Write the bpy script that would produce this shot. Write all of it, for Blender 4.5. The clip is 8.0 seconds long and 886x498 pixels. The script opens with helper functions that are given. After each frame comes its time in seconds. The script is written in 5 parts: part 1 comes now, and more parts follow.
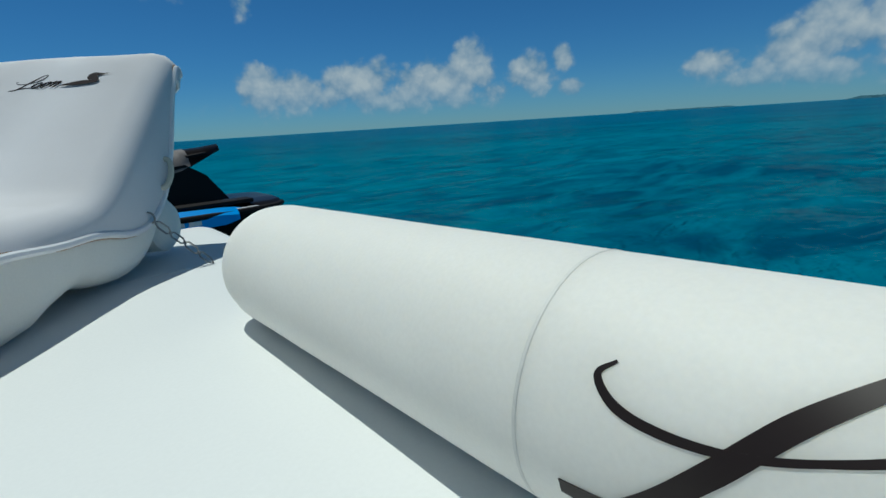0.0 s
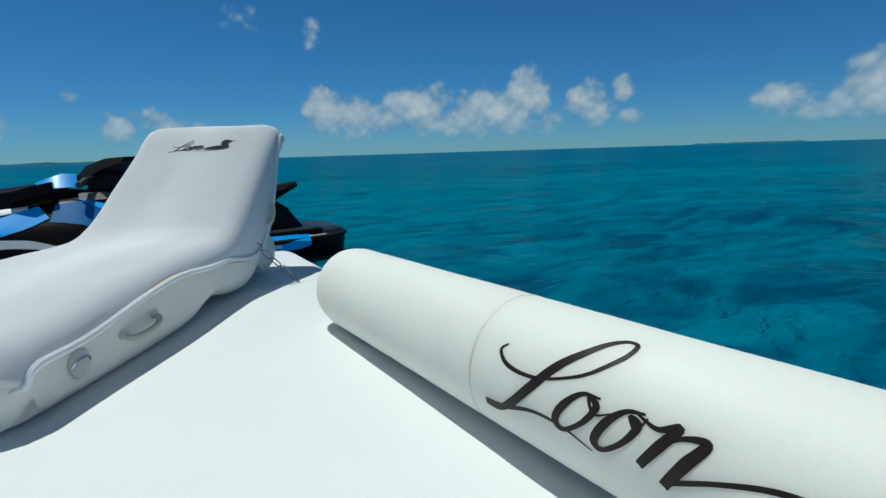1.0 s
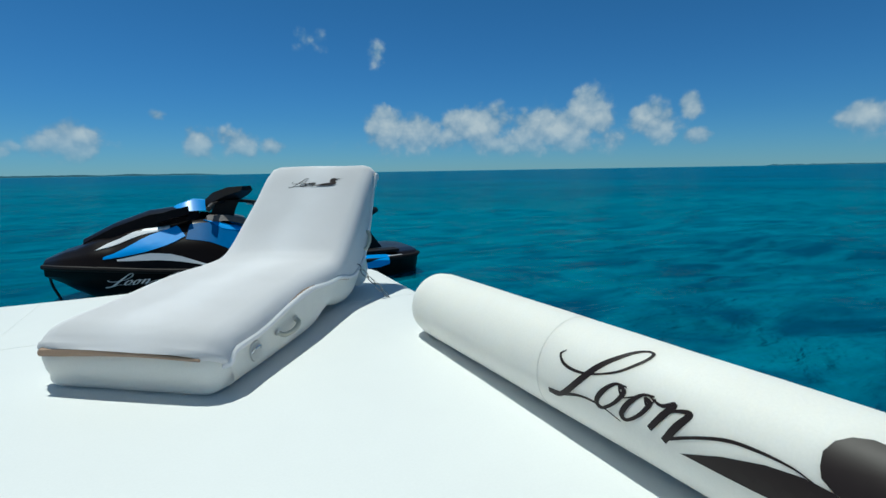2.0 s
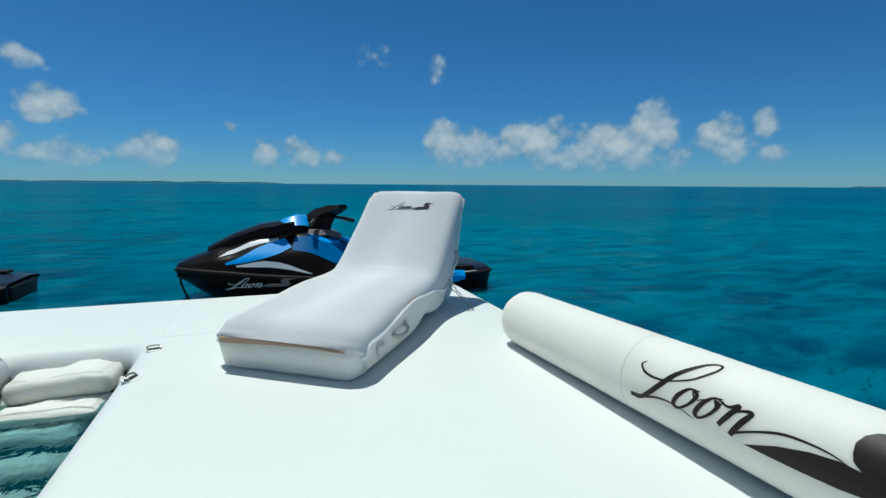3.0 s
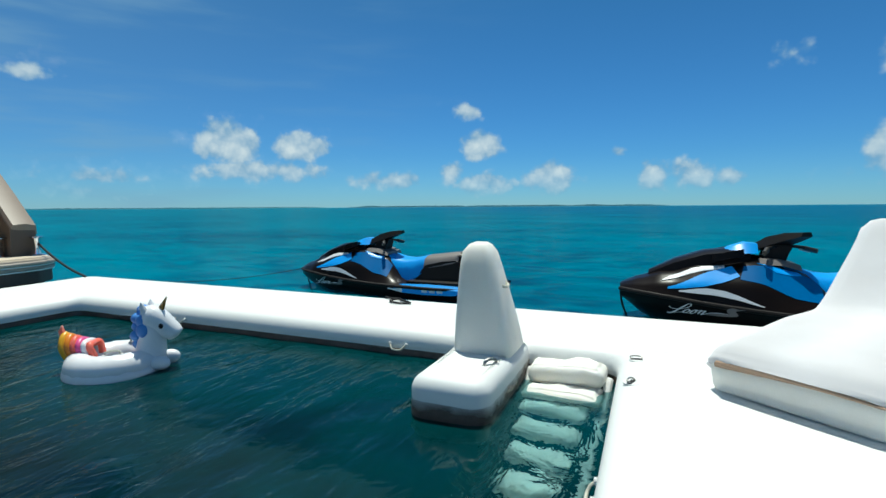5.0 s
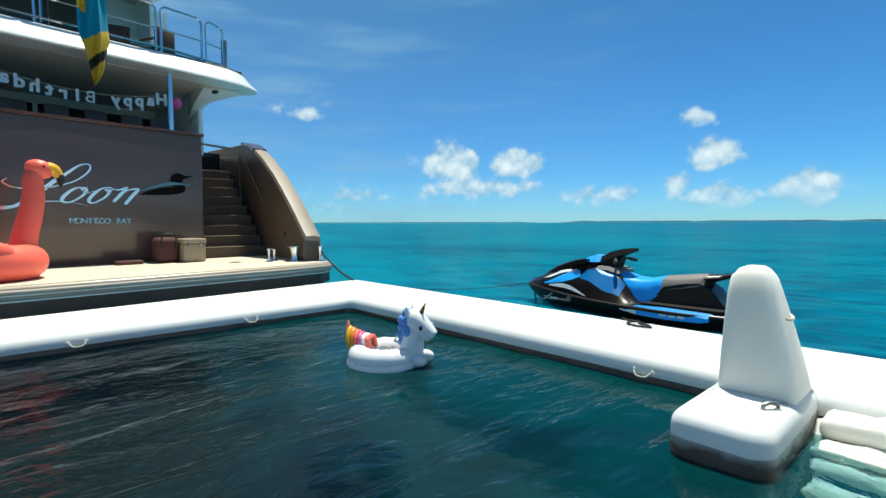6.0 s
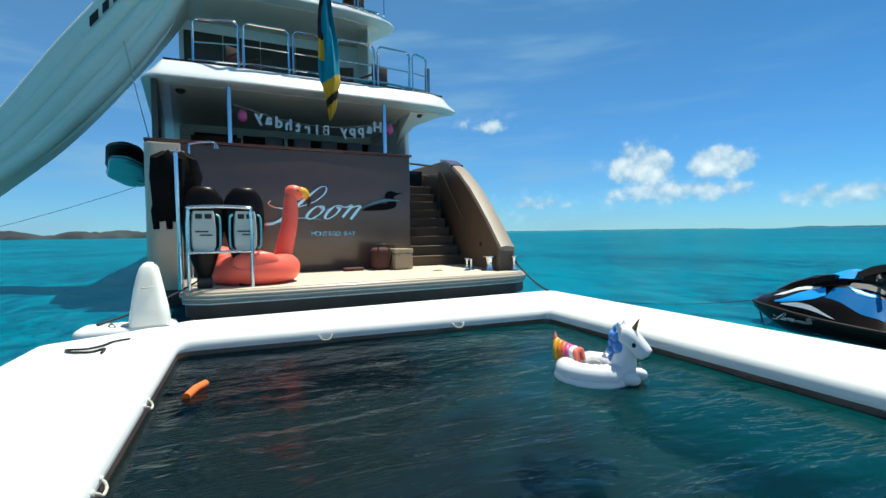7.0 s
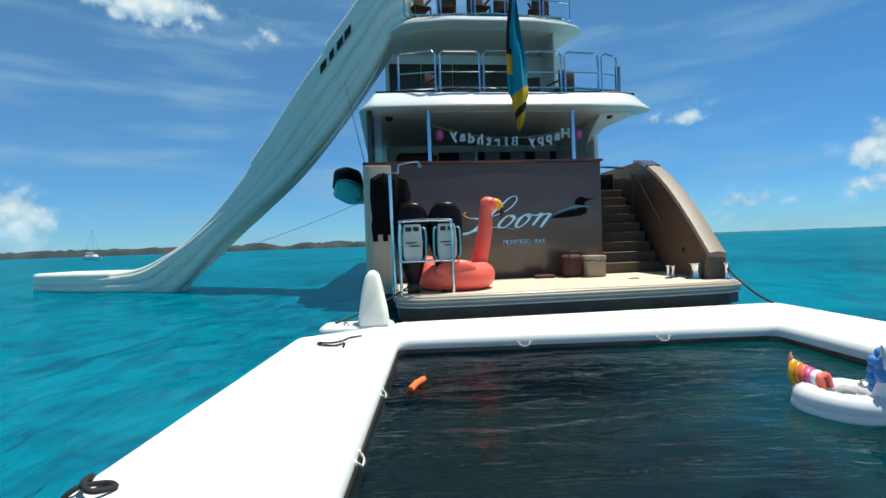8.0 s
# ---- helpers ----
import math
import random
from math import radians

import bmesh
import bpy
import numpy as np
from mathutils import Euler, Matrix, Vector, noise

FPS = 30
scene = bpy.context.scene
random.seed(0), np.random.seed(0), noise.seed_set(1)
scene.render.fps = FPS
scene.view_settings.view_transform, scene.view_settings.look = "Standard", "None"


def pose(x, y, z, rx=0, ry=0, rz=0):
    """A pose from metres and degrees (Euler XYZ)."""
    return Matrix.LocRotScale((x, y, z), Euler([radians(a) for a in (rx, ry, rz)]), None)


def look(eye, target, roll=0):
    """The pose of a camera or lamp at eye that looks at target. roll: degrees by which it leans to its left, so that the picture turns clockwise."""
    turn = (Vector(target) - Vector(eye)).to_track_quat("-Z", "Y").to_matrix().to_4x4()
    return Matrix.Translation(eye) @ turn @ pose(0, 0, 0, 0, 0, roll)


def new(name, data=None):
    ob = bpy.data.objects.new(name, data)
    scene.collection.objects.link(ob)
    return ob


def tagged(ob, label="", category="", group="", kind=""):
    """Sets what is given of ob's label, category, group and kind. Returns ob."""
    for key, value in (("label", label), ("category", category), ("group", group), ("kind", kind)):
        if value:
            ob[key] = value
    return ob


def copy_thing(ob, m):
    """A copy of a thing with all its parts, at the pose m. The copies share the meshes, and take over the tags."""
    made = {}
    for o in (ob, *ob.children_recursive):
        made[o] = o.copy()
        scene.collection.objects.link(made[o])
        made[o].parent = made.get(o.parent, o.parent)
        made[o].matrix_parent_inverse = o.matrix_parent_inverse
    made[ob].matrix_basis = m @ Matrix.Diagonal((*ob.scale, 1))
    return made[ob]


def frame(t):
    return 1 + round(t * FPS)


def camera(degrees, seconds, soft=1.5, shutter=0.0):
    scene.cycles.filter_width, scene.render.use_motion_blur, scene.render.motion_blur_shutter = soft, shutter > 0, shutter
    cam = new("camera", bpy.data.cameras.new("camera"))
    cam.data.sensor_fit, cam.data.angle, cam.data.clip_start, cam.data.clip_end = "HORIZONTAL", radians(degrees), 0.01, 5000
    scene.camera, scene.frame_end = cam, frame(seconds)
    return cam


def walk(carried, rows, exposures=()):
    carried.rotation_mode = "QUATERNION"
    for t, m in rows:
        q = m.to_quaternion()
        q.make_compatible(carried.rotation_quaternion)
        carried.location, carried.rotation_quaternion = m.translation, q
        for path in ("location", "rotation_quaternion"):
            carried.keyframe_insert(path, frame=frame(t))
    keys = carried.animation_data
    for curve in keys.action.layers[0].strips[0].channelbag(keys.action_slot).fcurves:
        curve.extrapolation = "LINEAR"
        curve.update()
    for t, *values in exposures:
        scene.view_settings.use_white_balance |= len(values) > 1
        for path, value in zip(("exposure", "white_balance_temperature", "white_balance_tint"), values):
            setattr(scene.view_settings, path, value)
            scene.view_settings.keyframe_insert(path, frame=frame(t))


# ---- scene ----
import collections
cam = camera(84.2, 8.0)
# seconds, x, y, z, heading, degrees down, roll
PATH = [
    (0.0, -0.048, 0.434, 0.724, -38.08, 14.22, -3.62),
    (0.5, -0.172, 0.242, 0.828, -35.20, 13.38, -2.09),
    (1.0, -0.315, -0.087, 0.906, -32.45, 11.16, -1.77),
    (1.5, -0.459, -0.285, 0.971, -28.90, 9.98, -1.29),
    (3.0, -0.987, -0.728, 1.152, -19.73, 7.50, 0.39),
    (3.5, -1.149, -0.786, 1.140, -13.41, 7.21, 1.46),
    (4.0, -1.371, -0.785, 1.071, -1.89, 6.76, 0.38),
    (4.5, -1.455, -0.840, 1.145, 10.28, 6.00, -0.31),
    (6.0, -1.722, -1.079, 1.208, 47.21, 3.06, -0.21),
    (6.5, -1.750, -1.145, 1.212, 57.59, 2.30, -0.50),
    (7.0, -1.772, -1.301, 1.246, 68.23, 1.88, -0.82),
    (7.5, -1.717, -1.389, 1.257, 79.37, 1.31, -1.34),
    (8.0, -1.678, -1.474, 1.293, 89.35, 0.70, -2.05),
]
walk(cam, [(t, pose(x, y, z, 90 - down, 0, head) @ pose(0, 0, 0, 0, 0, roll)) for t, x, y, z, head, down, roll in PATH],
     exposures=[(0.0, -0.72, 5950, -2), (1.5, -0.48, 5950, -2), (3.5, -0.42, 6000, -2), (4.5, -0.25, 6100, -2), (6.0, 0.44, 6600, -1), (7.0, 0.46, 6550, 0), (8.0, 0.36, 6550, 1)])

# ---- world and sun ----
SUN_EL, SUN_AZ = 72.0, 26.0          # azimuth counted from +y towards -x
sun = new("sun", bpy.data.lights.new("sun", "SUN"))
sun.data.energy, sun.data.angle, sun.data.color = 4.9, radians(0.55), (1.0, 0.955, 0.88)
_d = Vector((-math.sin(radians(SUN_AZ)) * math.cos(radians(SUN_EL)), math.cos(radians(SUN_AZ)) * math.cos(radians(SUN_EL)), math.sin(radians(SUN_EL))))
sun.matrix_world = look(_d * 50, (0, 0, 0))

# clouds: azimuth and elevation of the middle, half width, half height, density
CLOUDS_BANK = [(-19.9, 4.1, 2.2, 2.7, 1), (-23.7, 3.6, 2.9, 1.8, .9), (-30.1, 4.6, 3.8, 2.2, 1), (-38.4, 4.0, 4.6, 2.2, 1), (-42.3, 5.4, 2.3, 2.6, 1),
    (-49.1, 4.2, 2.5, 2.0, .95), (-52.1, 5.7, 1.1, 1.2, .9), (-53.0, 2.7, 1.3, .8, .7), (-35.0, 2.6, 14.0, 1.3, .6),
    (-73.1, 4.0, 3.4, 2.6, 1), (-76.1, 6.2, 2.8, 2.7, 1), (-66.8, 3.8, 2.4, 1.3, .9), (-79.8, 6.6, 2.4, 3.0, 1), (-74.0, 2.5, 7.0, 1.4, .6)]
CLOUDS_MID = [(18.6, 6.6, 2.3, 1.5, 1), (20.0, 10.4, 1.6, .9, .55), (-11.9, 13.4, 1.2, 1.0, .38), (-19.2, 12.2, 1.0, 1.1, .38), (21.9, 3.7, 1.3, 1.3, .8),
    (18.1, 2.3, 3.1, 1.2, .7), (10.6, 2.9, 2.7, 1.8, .75), (-.2, 2.8, 1.7, 1.6, .75), (-4.0, 2.9, 2.0, 1.6, .75), (-7.2, 2.5, 1.3, .8, .6), (3.4, 5.4, .8, .5, .5)]
CLOUDS_PORT = [(46.2, 6.5, 3.0, 2.0, 1), (39.0, 6.3, 2.8, 1.5, 1), (119.2, 23.6, 5.2, 1.9, 1), (108.5, 22.2, 1.1, 1.2, .4),
    (130.5, 2.8, 3.0, 2.4, .9), (43.0, 3.6, 7.5, 1.1, .62), (29.0, 2.6, 5.0, .9, .55), (58.0, 2.6, 4.0, .9, .45), (63.2, 11.6, 2.6, .9, .45)]


def build_world():
    world = bpy.data.worlds.new("sky")
    scene.world = world
    world.use_nodes = True
    nt = world.node_tree
    nt.nodes.clear()
    N, L = nt.nodes.new, nt.links.new

    def math_node(op, a, b=None, c=None):
        n = N("ShaderNodeMath")
        n.operation = op
        for i, v in enumerate((a, b, c)):
            if v is None:
                continue
            if isinstance(v, (int, float)):
                n.inputs[i].default_value = v
            else:
                L(v, n.inputs[i])
        return n.outputs[0]

    sky = N("ShaderNodeTexSky")
    sky.sky_type, sky.sun_disc = "NISHITA", False
    sky.sun_elevation, sky.sun_rotation = radians(SUN_EL), radians(-SUN_AZ)
    sky.air_density, sky.dust_density, sky.ozone_density = 1.0, 0.0, 2.0
    tc = N("ShaderNodeTexCoord")
    sep = N("ShaderNodeSeparateXYZ")
    L(tc.outputs["Generated"], sep.inputs[0])
    az = math_node("ARCTAN2", math_node("MULTIPLY", sep.outputs[0], -1.0), sep.outputs[1])
    el = math_node("ARCSINE", sep.outputs[2])
    comb = N("ShaderNodeCombineXYZ")
    L(math_node("MULTIPLY", az, 57.2958), comb.inputs[0])
    L(math_node("MULTIPLY", el, 57.2958), comb.inputs[1])
    # ragged edges: shift the place looked up by noise
    big = N("ShaderNodeTexNoise")
    L(comb.outputs[0], big.inputs["Vector"])
    big.inputs["Scale"].default_value, big.inputs["Detail"].default_value, big.inputs["Roughness"].default_value = 0.62, 4.5, 0.50
    total = None
    for a, e, wa, we, dens in CLOUDS_BANK + CLOUDS_MID + CLOUDS_PORT:
        sub = N("ShaderNodeVectorMath")
        sub.operation = "SUBTRACT"
        L(comb.outputs[0], sub.inputs[0])
        sub.inputs[1].default_value = (a, e + 0.35, 0)
        mul = N("ShaderNodeVectorMath")
        mul.operation = "MULTIPLY"
        L(sub.outputs[0], mul.inputs[0])
        mul.inputs[1].default_value = (0.72 / wa, 0.72 / we, 0)
        ln = N("ShaderNodeVectorMath")
        ln.operation = "LENGTH"
        L(mul.outputs[0], ln.inputs[0])
        v = math_node("MULTIPLY_ADD", ln.outputs["Value"], -dens, dens)
        total = v if total is None else math_node("MAXIMUM", total, v)
    # cauliflower heads: rounded cells at three sizes, and the same a little higher up, to tell lit tops from shaded bases
    def billow(lift):
        at = N("ShaderNodeVectorMath")
        at.operation = "ADD"
        L(warp.outputs[0], at.inputs[0])
        at.inputs[1].default_value = (0.12, lift, 0)
        v = N("ShaderNodeTexVoronoi")
        v.voronoi_dimensions, v.feature, v.normalize = "2D", "SMOOTH_F1", True
        v.inputs["Scale"].default_value, v.inputs["Detail"].default_value, v.inputs["Roughness"].default_value = 0.36, 2.0, 0.36
        v.inputs["Lacunarity"].default_value, v.inputs["Smoothness"].default_value = 2.6, 0.5
        L(at.outputs[0], v.inputs["Vector"])
        return math_node("SUBTRACT", 1.0, v.outputs["Distance"])
    shift = N("ShaderNodeVectorMath")
    shift.operation = "SCALE"
    shift.inputs["Scale"].default_value = 0.9
    L(big.outputs["Color"], shift.inputs[0])
    warp = N("ShaderNodeVectorMath")
    L(comb.outputs[0], warp.inputs[0])
    L(shift.outputs[0], warp.inputs[1])
    puff, above = billow(0.0), billow(0.7)
    dens_v = math_node("ADD", math_node("MULTIPLY", total, 2.1), math_node("ADD", math_node("MULTIPLY_ADD", puff, 2.4, -1.86), math_node("MULTIPLY_ADD", big.outputs[0], 1.3, -0.70)))
    ramp = N("ShaderNodeMapRange")
    ramp.interpolation_type = "SMOOTHSTEP"
    ramp.inputs["From Min"].default_value, ramp.inputs["From Max"].default_value = -0.12, 0.75
    L(dens_v, ramp.inputs["Value"])
    gate = N("ShaderNodeMapRange")
    gate.interpolation_type = "SMOOTHSTEP"
    gate.inputs["From Min"].default_value, gate.inputs["From Max"].default_value = -0.35, 0.25
    L(total, gate.inputs["Value"])
    low_air = N("ShaderNodeMapRange")
    low_air.interpolation_type = "SMOOTHSTEP"
    low_air.inputs["From Min"].default_value, low_air.inputs["From Max"].default_value, low_air.inputs["To Min"].default_value = 0.0, 0.09, 0.38
    L(sep.outputs[2], low_air.inputs["Value"])
    mask = math_node("MULTIPLY", math_node("MULTIPLY", ramp.outputs[0], gate.outputs[0]), low_air.outputs[0])
    # thin high streaks towards the shore
    mp = N("ShaderNodeMapping")
    mp.inputs["Rotation"].default_value = (0, 0, radians(28))
    mp.inputs["Scale"].default_value = (0.05, 0.32, 1)
    L(comb.outputs[0], mp.inputs[0])
    streak = N("ShaderNodeTexNoise")
    L(mp.outputs[0], streak.inputs["Vector"])
    streak.inputs["Scale"].default_value, streak.inputs["Detail"].default_value = 1.0, 5.0
    sm = N("ShaderNodeMapRange")
    sm.interpolation_type = "SMOOTHSTEP"
    sm.inputs["From Min"].default_value, sm.inputs["From Max"].default_value, sm.inputs["To Max"].default_value = 0.45, 0.80, 0.75
    L(streak.outputs[0], sm.inputs["Value"])
    port = N("ShaderNodeMapRange")
    port.interpolation_type = "SMOOTHSTEP"
    port.inputs["From Min"].default_value, port.inputs["From Max"].default_value = 5.0, 90.0
    sp2 = N("ShaderNodeSeparateXYZ")
    L(comb.outputs[0], sp2.inputs[0])
    L(sp2.outputs[0], port.inputs["Value"])
    mask = math_node("MAXIMUM", mask, math_node("MULTIPLY", math_node("ADD", sm.outputs[0], 0.25), port.outputs[0]))
    mask = math_node("MULTIPLY", mask, math_node("GREATER_THAN", sep.outputs[2], 0.0))
    shade = N("ShaderNodeMix")
    shade.data_type = "RGBA"
    L(math_node("ADD", math_node("MULTIPLY_ADD", dens_v, 0.42, 0.10), math_node("MULTIPLY", math_node("SUBTRACT", puff, above), 1.5)), shade.inputs["Factor"])
    shade.inputs["A"].default_value, shade.inputs["B"].default_value = (3.2, 5.6, 8.2, 1), (10.5, 11.2, 11.6, 1)
    shade.clamp_factor = True
    mix = N("ShaderNodeMix")
    mix.data_type = "RGBA"
    L(math_node("MULTIPLY", mask, 0.88), mix.inputs["Factor"])
    tint = N("ShaderNodeMix")
    tint.data_type, tint.blend_type = "RGBA", "MULTIPLY"
    tint.inputs["Factor"].default_value = 1.0
    # the air over warm sea is bluer towards the horizon than the model's
    grade = N("ShaderNodeValToRGB")
    L(sep.outputs[2], grade.inputs[0])
    e = grade.color_ramp.elements
    e[0].position, e[0].color = 0.0, SKY_LOW
    e[1].position, e[1].color = 0.75, (1.05, 0.98, 0.84, 1)
    for at, tone in ((0.10, SKY_MID), (0.46, SKY_HIGH)):
        e.new(at).color = tone
    L(grade.outputs[0], tint.inputs["B"])
    L(sky.outputs[0], tint.inputs["A"])
    L(tint.outputs["Result"], mix.inputs["A"])
    L(shade.outputs["Result"], mix.inputs["B"])
    bg = N("ShaderNodeBackground")
    bg.inputs["Strength"].default_value = 0.066
    L(mix.outputs["Result"], bg.inputs["Color"])
    out = N("ShaderNodeOutputWorld")
    L(bg.outputs[0], out.inputs[0])


SKY_LOW, SKY_MID, SKY_HIGH = (0.44, 0.90, 1.55, 1), (0.36, 0.83, 1.40, 1), (0.33, 0.81, 1.12, 1)
build_world()


# ---- materials ----
def material(name, color, rough=0.5, metal=0.0, vary=0.08, grain=40.0, blotch=1.6, bump=0.1, spec=0.5, coat=0.0, dark=None, dist=0.002, glow_through=0.0):
    """A surface with variation at two scales: blotches and grain, in the colour, the gloss and the relief."""
    m = bpy.data.materials.new(name)
    m.use_nodes = True
    nt = m.node_tree
    N, L = nt.nodes.new, nt.links.new
    b = nt.nodes["Principled BSDF"]
    tc = N("ShaderNodeTexCoord")
    n1, n2 = N("ShaderNodeTexNoise"), N("ShaderNodeTexNoise")
    for n, s, d in ((n1, blotch, 5.0), (n2, grain, 3.0)):
        L(tc.outputs["Object"], n.inputs["Vector"])
        n.inputs["Scale"].default_value, n.inputs["Detail"].default_value = s, d
    add = N("ShaderNodeMath")
    add.operation = "MULTIPLY_ADD"
    L(n2.outputs[0], add.inputs[0])
    add.inputs[1].default_value = 0.4
    L(n1.outputs[0], add.inputs[2])
    mr = N("ShaderNodeMapRange")
    mr.inputs["From Min"].default_value, mr.inputs["From Max"].default_value = 0.45, 0.95
    L(add.outputs[0], mr.inputs["Value"])
    mix = N("ShaderNodeMix")
    mix.data_type = "RGBA"
    lo = dark or [max(0, v * (1 - 2.2 * vary)) for v in color]
    mix.inputs["A"].default_value, mix.inputs["B"].default_value = (*lo, 1), (*color, 1)
    L(mr.outputs[0], mix.inputs["Factor"])
    L(mix.outputs["Result"], b.inputs["Base Color"])
    rr = N("ShaderNodeMapRange")
    rr.inputs["To Min"].default_value, rr.inputs["To Max"].default_value = min(1, rough * 1.2), rough * 0.85
    L(n1.outputs[0], rr.inputs["Value"])
    L(rr.outputs[0], b.inputs["Roughness"])
    b.inputs["Metallic"].default_value = metal
    b.inputs["Specular IOR Level"].default_value = spec
    b.inputs["Coat Weight"].default_value = coat
    if glow_through:                          # thin white skin over air lets light spread sideways
        b.inputs["Subsurface Weight"].default_value, b.inputs["Subsurface Scale"].default_value = glow_through, 0.16
        b.inputs["Subsurface Radius"].default_value = (1.0, 0.93, 0.82)
    b.inputs["Coat Roughness"].default_value = 0.06
    if bump:
        bp = N("ShaderNodeBump")
        bp.inputs["Strength"].default_value, bp.inputs["Distance"].default_value = bump, dist
        L(add.outputs[0], bp.inputs["Height"])
        L(bp.outputs[0], b.inputs["Normal"])
    return m


def wave_bump(nt, pos, scales):
    """A chain of bumps that stands for wavelets of several lengths. scales: (stretch, scale, strength, distance)."""
    N, L = nt.nodes.new, nt.links.new
    last = None
    for turn, stretch, scale, strength, dist in scales:
        mp = N("ShaderNodeMapping")
        mp.inputs["Rotation"].default_value = (0, 0, radians(turn))
        mp.inputs["Scale"].default_value = (scale, scale * stretch, scale)
        L(pos, mp.inputs[0])
        n = N("ShaderNodeTexNoise")
        n.inputs["Scale"].default_value, n.inputs["Detail"].default_value, n.inputs["Roughness"].default_value = 1.0, 4.0, 0.55
        n.inputs["Distortion"].default_value = 0.6
        L(mp.outputs[0], n.inputs["Vector"])
        bp = N("ShaderNodeBump")
        bp.inputs["Strength"].default_value, bp.inputs["Distance"].default_value = strength, dist
        L(n.outputs[0], bp.inputs["Height"])
        if last:
            L(last, bp.inputs["Normal"])
        last = bp.outputs[0]
    return last


def sea_material():
    m = bpy.data.materials.new("sea_water")
    m.use_nodes = True
    nt = m.node_tree
    N, L = nt.nodes.new, nt.links.new
    b = nt.nodes["Principled BSDF"]
    geo = N("ShaderNodeNewGeometry")
    n1 = N("ShaderNodeTexNoise")
    mp = N("ShaderNodeMapping")
    mp.inputs["Scale"].default_value = (0.06, 0.10, 0.05)
    L(geo.outputs["Position"], mp.inputs[0])
    L(mp.outputs[0], n1.inputs["Vector"])
    n1.inputs["Scale"].default_value, n1.inputs["Detail"].default_value = 1.0, 6.0
    n2 = N("ShaderNodeTexNoise")
    mp2 = N("ShaderNodeMapping")
    mp2.inputs["Rotation"].default_value = (0, 0, radians(20))
    mp2.inputs["Scale"].default_value = (1.1, 2.3, 0.5)
    L(geo.outputs["Position"], mp2.inputs[0])
    L(mp2.outputs[0], n2.inputs["Vector"])
    n2.inputs["Scale"].default_value, n2.inputs["Detail"].default_value, n2.inputs["Distortion"].default_value = 1.0, 7.0, 1.1
    add = N("ShaderNodeMath")
    add.operation = "MULTIPLY_ADD"
    L(n2.outputs[0], add.inputs[0])
    add.inputs[1].default_value = 1.2
    L(n1.outputs[0], add.inputs[2])
    ramp = N("ShaderNodeValToRGB")
    ramp.color_ramp.elements[0].position, ramp.color_ramp.elements[0].color = 0.66, SEA_DEEP
    ramp.color_ramp.elements[1].position, ramp.color_ramp.elements[1].color = 1.0, SEA_LIGHT
    half = N("ShaderNodeMath")
    half.operation = "MULTIPLY"
    L(add.outputs[0], half.inputs[0])
    half.inputs[1].default_value = 0.8
    L(half.outputs[0], ramp.inputs[0])
    # the bottom falls away towards the open sea
    out_to_sea, slope, deep = N("ShaderNodeVectorMath"), N("ShaderNodeMapRange"), N("ShaderNodeMix")
    out_to_sea.operation = "DOT_PRODUCT"
    L(geo.outputs["Position"], out_to_sea.inputs[0])
    out_to_sea.inputs[1].default_value = (0.80, 0.60, 0)
    slope.interpolation_type = "SMOOTHSTEP"
    slope.inputs["From Min"].default_value, slope.inputs["From Max"].default_value, slope.inputs["To Max"].default_value = 0.0, 60.0, 0.8
    L(out_to_sea.outputs["Value"], slope.inputs["Value"])
    deep.data_type = "RGBA"
    L(slope.outputs[0], deep.inputs["Factor"])
    L(ramp.outputs[0], deep.inputs["A"])
    deep.inputs["B"].default_value = (0.0, 0.095, 0.21, 1)
    nt.nodes.remove(b)
    nrm = wave_bump(nt, geo.outputs["Position"], [(15, 1.5, 0.32, 1.0, 0.45), (-20, 1.4, 1.2, 1.0, 0.24), (10, 1.5, 4.0, 1.0, 0.09)])
    df, gl, fr, cap, mx = N("ShaderNodeBsdfDiffuse"), N("ShaderNodeBsdfGlossy"), N("ShaderNodeFresnel"), N("ShaderNodeMath"), N("ShaderNodeMixShader")
    L(deep.outputs["Result"], df.inputs[0])
    gl.inputs[0].default_value = (0.75, 0.95, 1.0, 1)
    gl.inputs["Roughness"].default_value = 0.14
    fr.inputs["IOR"].default_value = 1.33
    flat = wave_bump(nt, geo.outputs["Position"], [(15, 1.5, 0.3, 0.6, 0.2), (-20, 1.4, 1.1, 0.7, 0.09), (5, 1.3, 3.6, 0.6, 0.03)])
    for n, q in ((df, nrm), (gl, flat), (fr, flat)):
        L(q, n.inputs["Normal"])
    # choppy water never turns into a full mirror, even far off
    cap.operation = "MINIMUM"
    L(fr.outputs[0], cap.inputs[0])
    cap.inputs[1].default_value = 0.14
    # part of the light goes through to the added sheet below
    clear, body = N("ShaderNodeBsdfTransparent"), N("ShaderNodeMixShader")
    clear.inputs[0].default_value = (0.5, 1.0, 1.0, 1)
    body.inputs[0].default_value = 0.36
    L(df.outputs[0], body.inputs[1])
    L(clear.outputs[0], body.inputs[2])
    L(cap.outputs[0], mx.inputs[0])
    L(body.outputs[0], mx.inputs[1])
    L(gl.outputs[0], mx.inputs[2])
    L(mx.outputs[0], nt.nodes["Material Output"].inputs[0])
    return m


